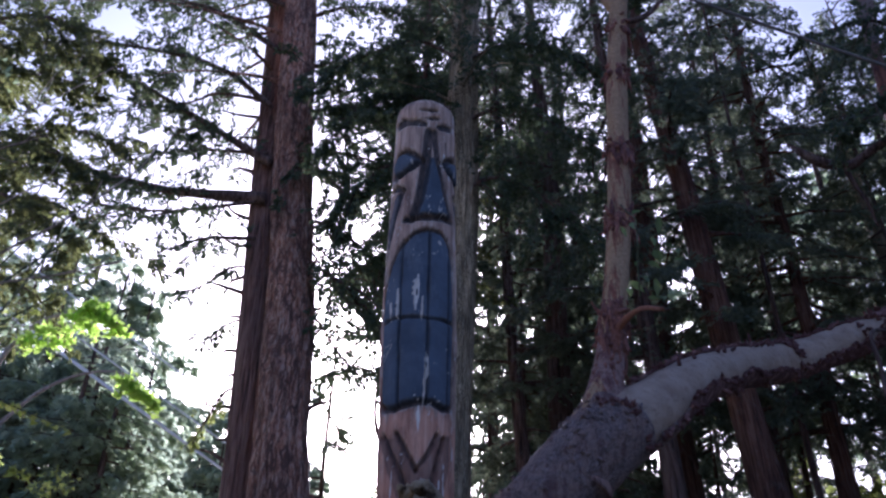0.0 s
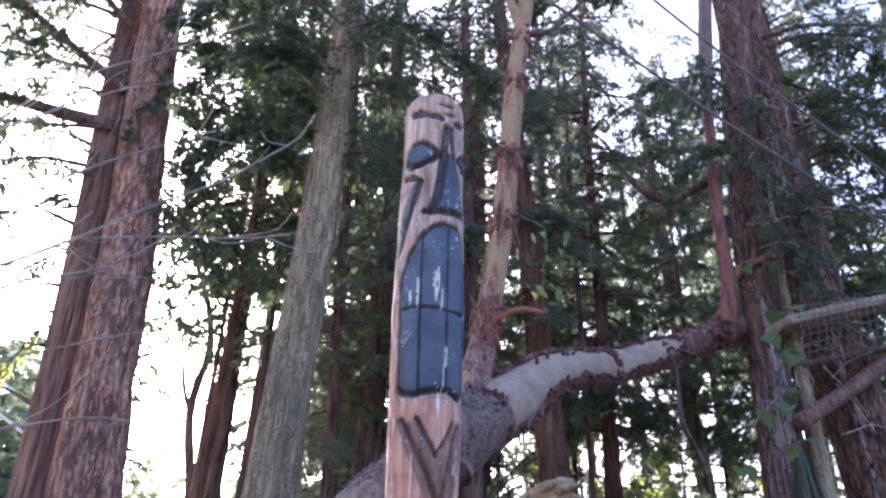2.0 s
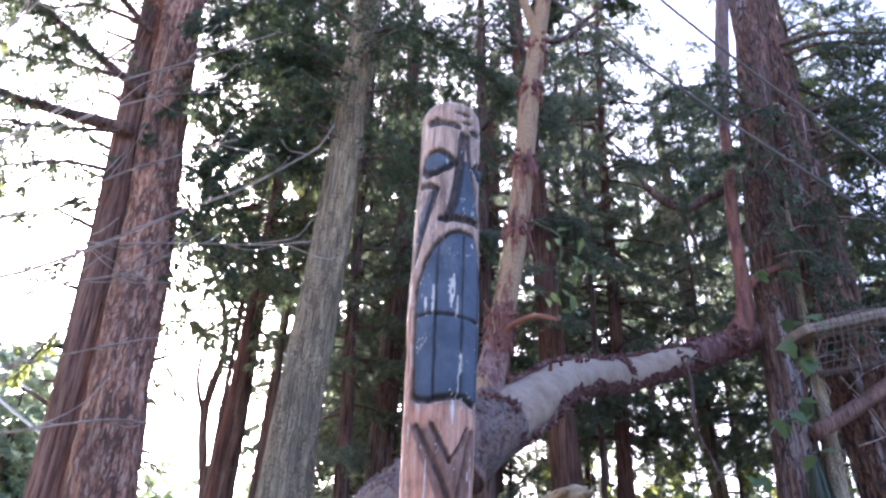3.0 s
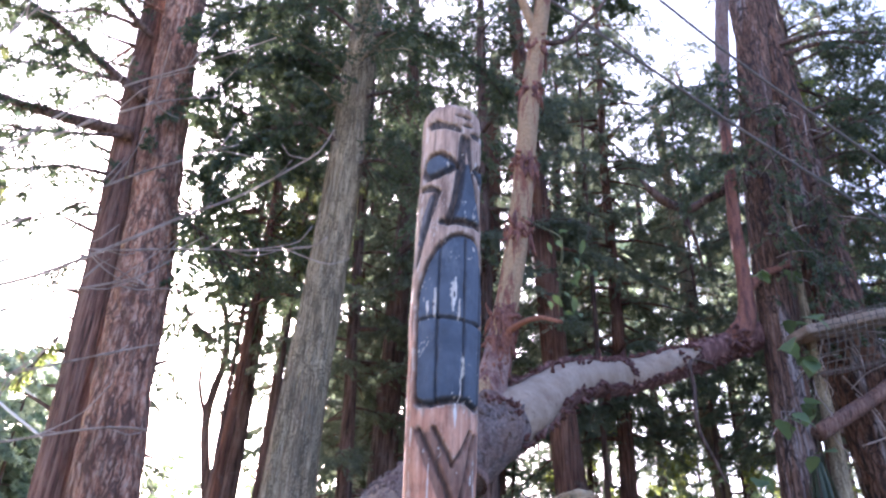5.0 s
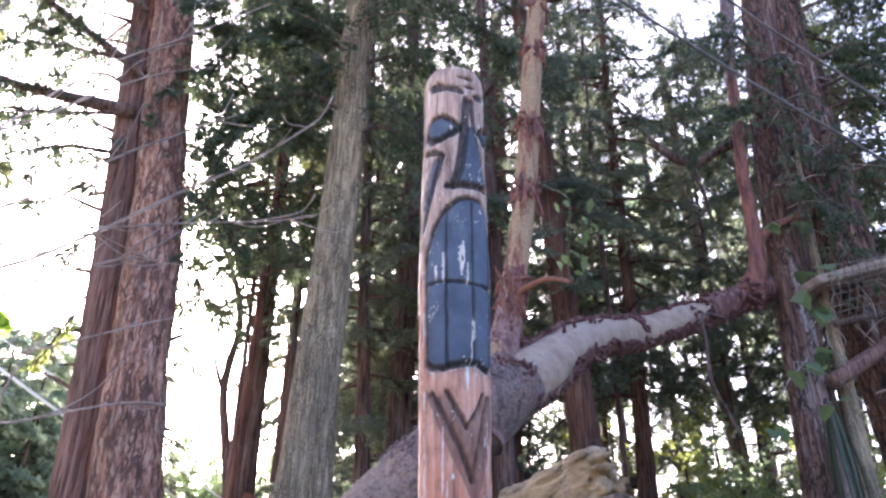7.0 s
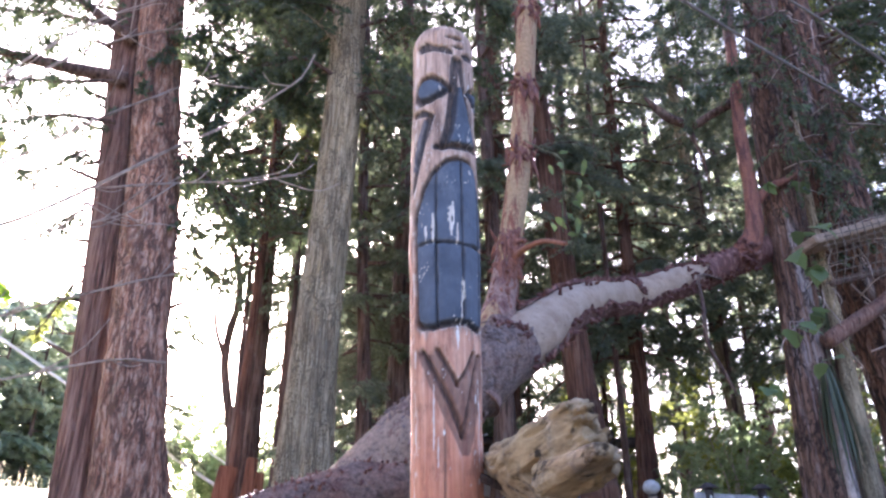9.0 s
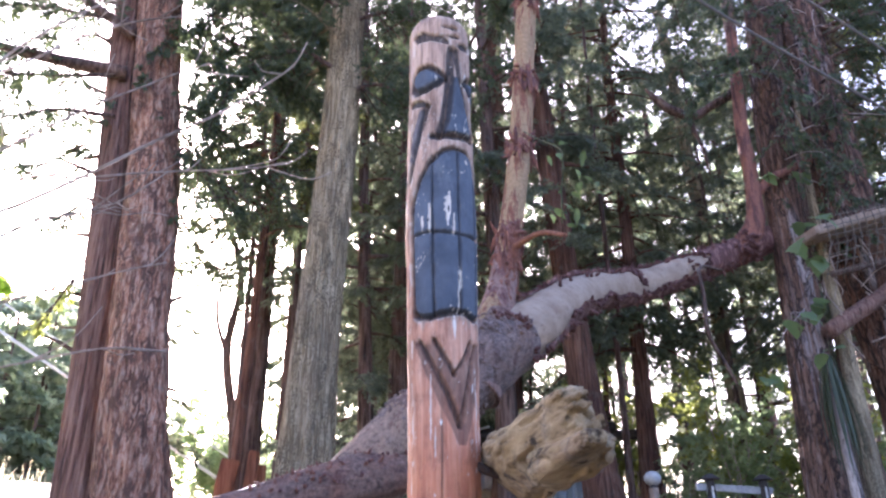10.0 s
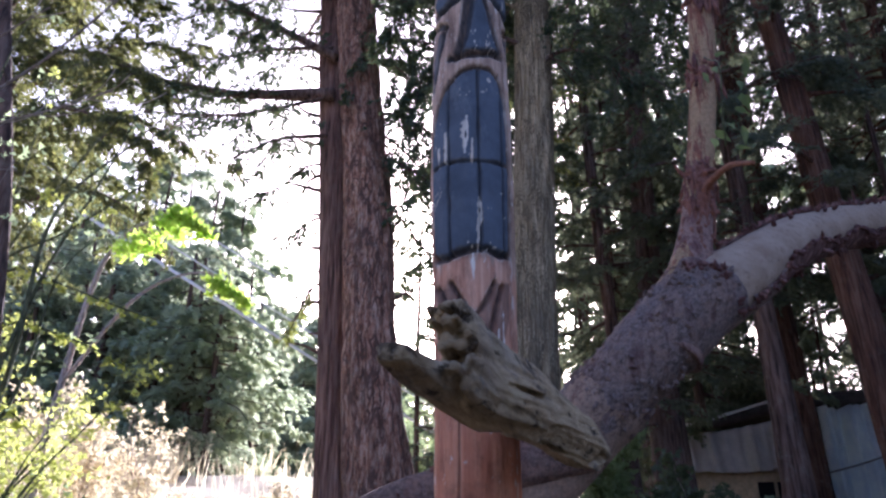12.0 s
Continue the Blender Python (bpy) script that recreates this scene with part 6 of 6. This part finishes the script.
part("pane", box(bmesh.new(), (6.2, 26.15, 3.1), (6.6, 26.178, 3.9), bevel=0.004), PANE, win)
part("beam", slab((4.9, 26.1, 4.2), (7.2, 26.1, 4.28), 0.1, 0.1), PLANK, shed)
put("cord", *tube([(7.0, 24.5, 3.9), (8.4, 24.5, 4.25), (10.5, 24.5, 4.95)], [0.03, 0.03, 0.03], 6, 0.3), ROPE, shed)
put("prop", *tube([(7.9, 25.6, 2.2), (7.4, 25.7, 3.6), (6.9, 25.9, 4.9)], [0.05, 0.05, 0.04], 8, 0.2, gnarled, 63), PLANK, shed)

# ---- gate posts and lamp in the wood ----
gate = thing("gateway", "two dark capped posts joined by a white board", "gate")
for x in (8.74, 10.09):
    p = part("post", slab((x, 16, 1.0), (x + 0.02, 16, 3.45), 0.16, 0.16), POST, gate)
    cap = bmesh.new()
    bmesh.ops.create_cone(cap, cap_ends=True, segments=24, radius1=0.24, radius2=0.07, depth=0.12, matrix=Matrix.Translation((x + 0.02, 16, 3.52)))
    part("cap", cap, POST, p, "wide flat cap")
    part("facing", slab((x - 0.02, 15.905, 1.0), (x, 15.905, 3.3), 0.05, 0.02), WHITE, p)
part("board", slab((8.42, 16.05, 3.30), (10.35, 16.05, 3.22), 0.16, 0.06), OLD_WHITE, gate, "white painted board")
lamp = thing("post_lamp", "white globe lamp on a wooden post", "lamp")
part("post", slab((7.35, 16, 1.0), (7.35, 16, 3.28), 0.18, 0.18), PLANK, lamp)
gl = bmesh.new()
bmesh.ops.create_uvsphere(gl, u_segments=24, v_segments=14, radius=0.19, matrix=Matrix.Translation((7.35, 16, 3.46)) @ Matrix.Diagonal((1, 1, 0.85, 1)))
part("globe", gl, OLD_WHITE, lamp, "white globe", True)
part("collar", slab((7.35, 16, 3.26), (7.35, 16, 3.32), 0.2, 0.2), POST, lamp)

# ---- split cedar posts by the sun gap ----
for a, b, w in (((-2.1, 15, 0.9), (-1.75, 15, 3.58), 0.36), ((-1.55, 14.8, 0.9), (-1.33, 14.8, 3.72), 0.2), ((-1.25, 15.1, 0.9), (-1.2, 15.1, 3.5), 0.22)):
    ob = part("split_post", slab(a, b, w, 0.16), SPLIT, None)
    tagged(ob, "tall split cedar post with orange-brown faces", "post", "split posts")

# ---- vines ----


def leaf_blade(size, seed):
    """A broad pointed leaf, folded along its midrib."""
    rng = np.random.RandomState(seed)
    s = np.linspace(0, 1, 8)
    w = 0.42 * np.sin(np.pi * s ** 0.75) * (1 + 0.08 * rng.normal(0, 1, 8))
    z = -0.25 * s ** 2
    v = np.concatenate([np.stack([s, -w, z + 0.10 * w], -1), np.stack([s, 0 * s, z], -1), np.stack([s, w, z + 0.10 * w], -1)]) * size
    f = [(a, a + 1, a + 9, a + 8) for a in range(7)] + [(a + 8, a + 9, a + 17, a + 16) for a in range(7)]
    return mesh_of("leaf", v, f, VINE_LEAF)


BLADES = [leaf_blade(1.0, k) for k in range(4)]


def vine(label, pts, spots, size, seed, bark=DARK_BARK, slim=1.0):
    rng = np.random.RandomState(seed)
    t = thing("vine", label, "vine", "hanging vines")
    put("stem", *tube(pts, [0.007] * len(pts), 6, 0.2), bark, t)
    for p in spots:
        for k in range(rng.randint(2, 4)):
            ob = new("leaf", BLADES[rng.randint(4)])
            ob.parent = t
            ob.matrix_basis = pose(*(np.array(p) + rng.normal(0, 0.06, 3)), rng.uniform(-30, 30), rng.uniform(-10, 60), rng.uniform(-140, -40) + 130 * (k % 2)) @ Matrix.Scale(size * rng.uniform(0.7, 1.2), 4) @ Matrix.Diagonal((1.0, slim, 1.0, 1.0))
    return t


vine("thin vine with broad green leaves hanging by the tree", [(6.35, 9.2, 10.35), (6.3, 9.0, 8.0), (6.35, 9.0, 6.2), (6.3, 9.0, 4.9), (6.4, 9.0, 3.7)], [(6.26, 9, 4.93), (6.68, 9, 4.32), (6.65, 9, 4.88), (7.1, 9.0, 6.53), (6.45, 9, 6.05), (5.75, 9, 3.95), (6.9, 9.0, 5.9), (6.3, 9, 7.2)], 0.33, 1)
vine("leafy vine climbing the east tree trunk", [(9.9, 12.6, 2.0), (9.8, 12.55, 6), (10.1, 12.6, 9), (10.6, 12.7, 13)], [(9.8, 12.5, 8.4), (10.0, 12.5, 9.6), (10.2, 12.5, 10.6), (9.9, 12.5, 7.6), (10.5, 12.5, 11.8), (9.7, 12.5, 6.6)], 0.36, 2)
vine("wispy vine with drooping yellow-green leaves beside the arbutus", [(2.0, 8.1, 6.95), (1.80, 7.0, 6.1), (1.62, 5.96, 5.30), (1.585, 5.96, 4.90), (1.56, 5.96, 4.52)],
     [(1.66, 5.96, 4.81), (1.80, 5.96, 4.76), (1.577, 5.96, 4.66), (1.70, 5.96, 4.62), (1.75, 5.96, 5.30), (1.60, 5.96, 5.33), (1.88, 5.96, 5.04), (1.74, 5.96, 4.96)], 0.15, 3, GREEN_STEM, 0.45)

# ---- strap-leaved plant under the east tree ----
strap = thing("strap_plant", "clump of long drooping strap leaves", "plant")
put("stalk", *tube([(9.35, 12.2, 1.1), (9.3, 12.2, 3.5), (9.35, 12.2, 5.2)], [0.09, 0.07, 0.05], 10, 0.2, gnarled, 64), TWIG, strap)
rng = np.random.RandomState(29)
for k in range(46):
    a, L = rng.uniform(0, 6.28), rng.uniform(1.4, 2.6)
    d = np.array([math.cos(a), math.sin(a), 0]) * rng.uniform(0.12, 0.35)
    q = np.array([np.array([9.35, 12.2, 5.2]) + d * math.sin(min(1.6, 2.2 * s)) + np.array([0, 0, 0.18 * math.sin(3.1 * min(s * 3, 1)) - L * max(0, s - 0.12)]) for s in np.linspace(0, 1, 8)])
    w = unit(np.cross(d, [0, 0, 1.0])) * (0.028 * np.sin(np.pi * np.linspace(0.12, 1, 8)))[:, None]
    f = [(i, i + 1, i + 9, i + 8) for i in range(7)]
    put("strap_leaf", np.vstack([q - w, q + w]), f, STRAP_LEAF, strap)

# ---- the bare shrub beside the path ----


def bare_shrub():
    rng = np.random.RandomState(37)
    t = thing("bare_shrub", "leafless shrub with thin pale budded twigs", "shrub")
    base = (-2.35, 1.75, -0.05)
    main = [(-2.15, 1.9, 1.6), (-1.85, 2.0, 2.22), (-1.59, 2.05, 2.43), (-1.45, 2.05, 2.53), (-1.31, 2.05, 2.64), (-1.23, 2.05, 2.70), (-1.14, 2.05, 2.76), (-1.05, 2.05, 2.84), (-0.98, 2.05, 2.91), (-0.91, 2.05, 2.985), (-0.878, 2.05, 3.07)]
    thin = [[(-1.58, 2.36), (-1.47, 2.41), (-1.35, 2.46), (-1.28, 2.52), (-1.24, 2.56)],
            [(-1.63, 2.62), (-1.45, 2.77), (-1.33, 2.85), (-1.26, 2.90), (-1.17, 2.95)],
            [(-1.79, 2.81), (-1.67, 2.96), (-1.52, 3.11), (-1.37, 3.22), (-1.12, 3.42)],
            [(-1.68, 2.87), (-1.52, 3.0), (-1.39, 3.08), (-1.27, 3.12)],
            [(-1.61, 2.50), (-1.44, 2.53), (-1.23, 2.57), (-1.03, 2.60), (-0.91, 2.63)],
            [(-1.95, 2.9), (-1.9, 3.2), (-1.75, 3.6), (-1.6, 4.0)],
            [(-1.7, 1.95), (-1.55, 1.99), (-1.32, 2.05), (-1.18, 2.05)],
            [(-1.7, 2.10), (-1.59, 2.15), (-1.44, 2.21), (-1.28, 2.27), (-1.21, 2.29)]]
    thin = [[(f[0][0] - 0.5, 1.85, f[0][1] - 0.95), (f[0][0] - 0.24, 2.0, f[0][1] - 0.25)] + [(x, 2.05, z) for x, z in f] for f in thin]
    put("twig", *tube([(-1.12, 2.05, 2.58), (-0.99, 2.05, 2.62), (-0.93, 2.05, 2.65), (-0.90, 2.05, 2.71)], [0.0020, 0.0018, 0.0016, 0.0012], 5, 0.03), TWIG_TAN, t)
    for k, f in enumerate([main] + thin):
        pts = [base] + f
        n = len(pts)
        put("stem", *tube(pts, np.linspace(0.0062, 0.0026, n) if k == 0 else np.linspace(0.0055, 0.0020, n), 6, 0.04), TWIG_TAN, t)
        c, _ = spline(f, [1] * len(f), 0.05)
        for j in range(5 if k == 0 else 12):
            i = rng.randint(len(c) // 3, len(c) - 1)
            d = unit(c[i] - c[i - 1] + rng.normal(0, 0.06 if k == 0 else 0.03, 3))
            L = rng.uniform(0.04, 0.09) if k == 0 else rng.uniform(0.06, 0.22)
            q = [c[i] + d * L * w + np.array([0, 0, rng.uniform(0.1, 0.5) * L * w * w]) for w in (0, 0.35, 0.7, 1.0)]
            put("twig", *tube(q, [0.0022, 0.0020, 0.0017, 0.0012], 5, 0.03), TWIG_TAN, t)
        e = c[-1] + unit(c[-1] - c[-3]) * 0.014
        put("bud", *tube([c[-1], (c[-1] + e) / 2, e], [0.0024, 0.0034, 0.0012], 6, 0.01), TWIG_TAN, t)
    return t


bare_shrub()
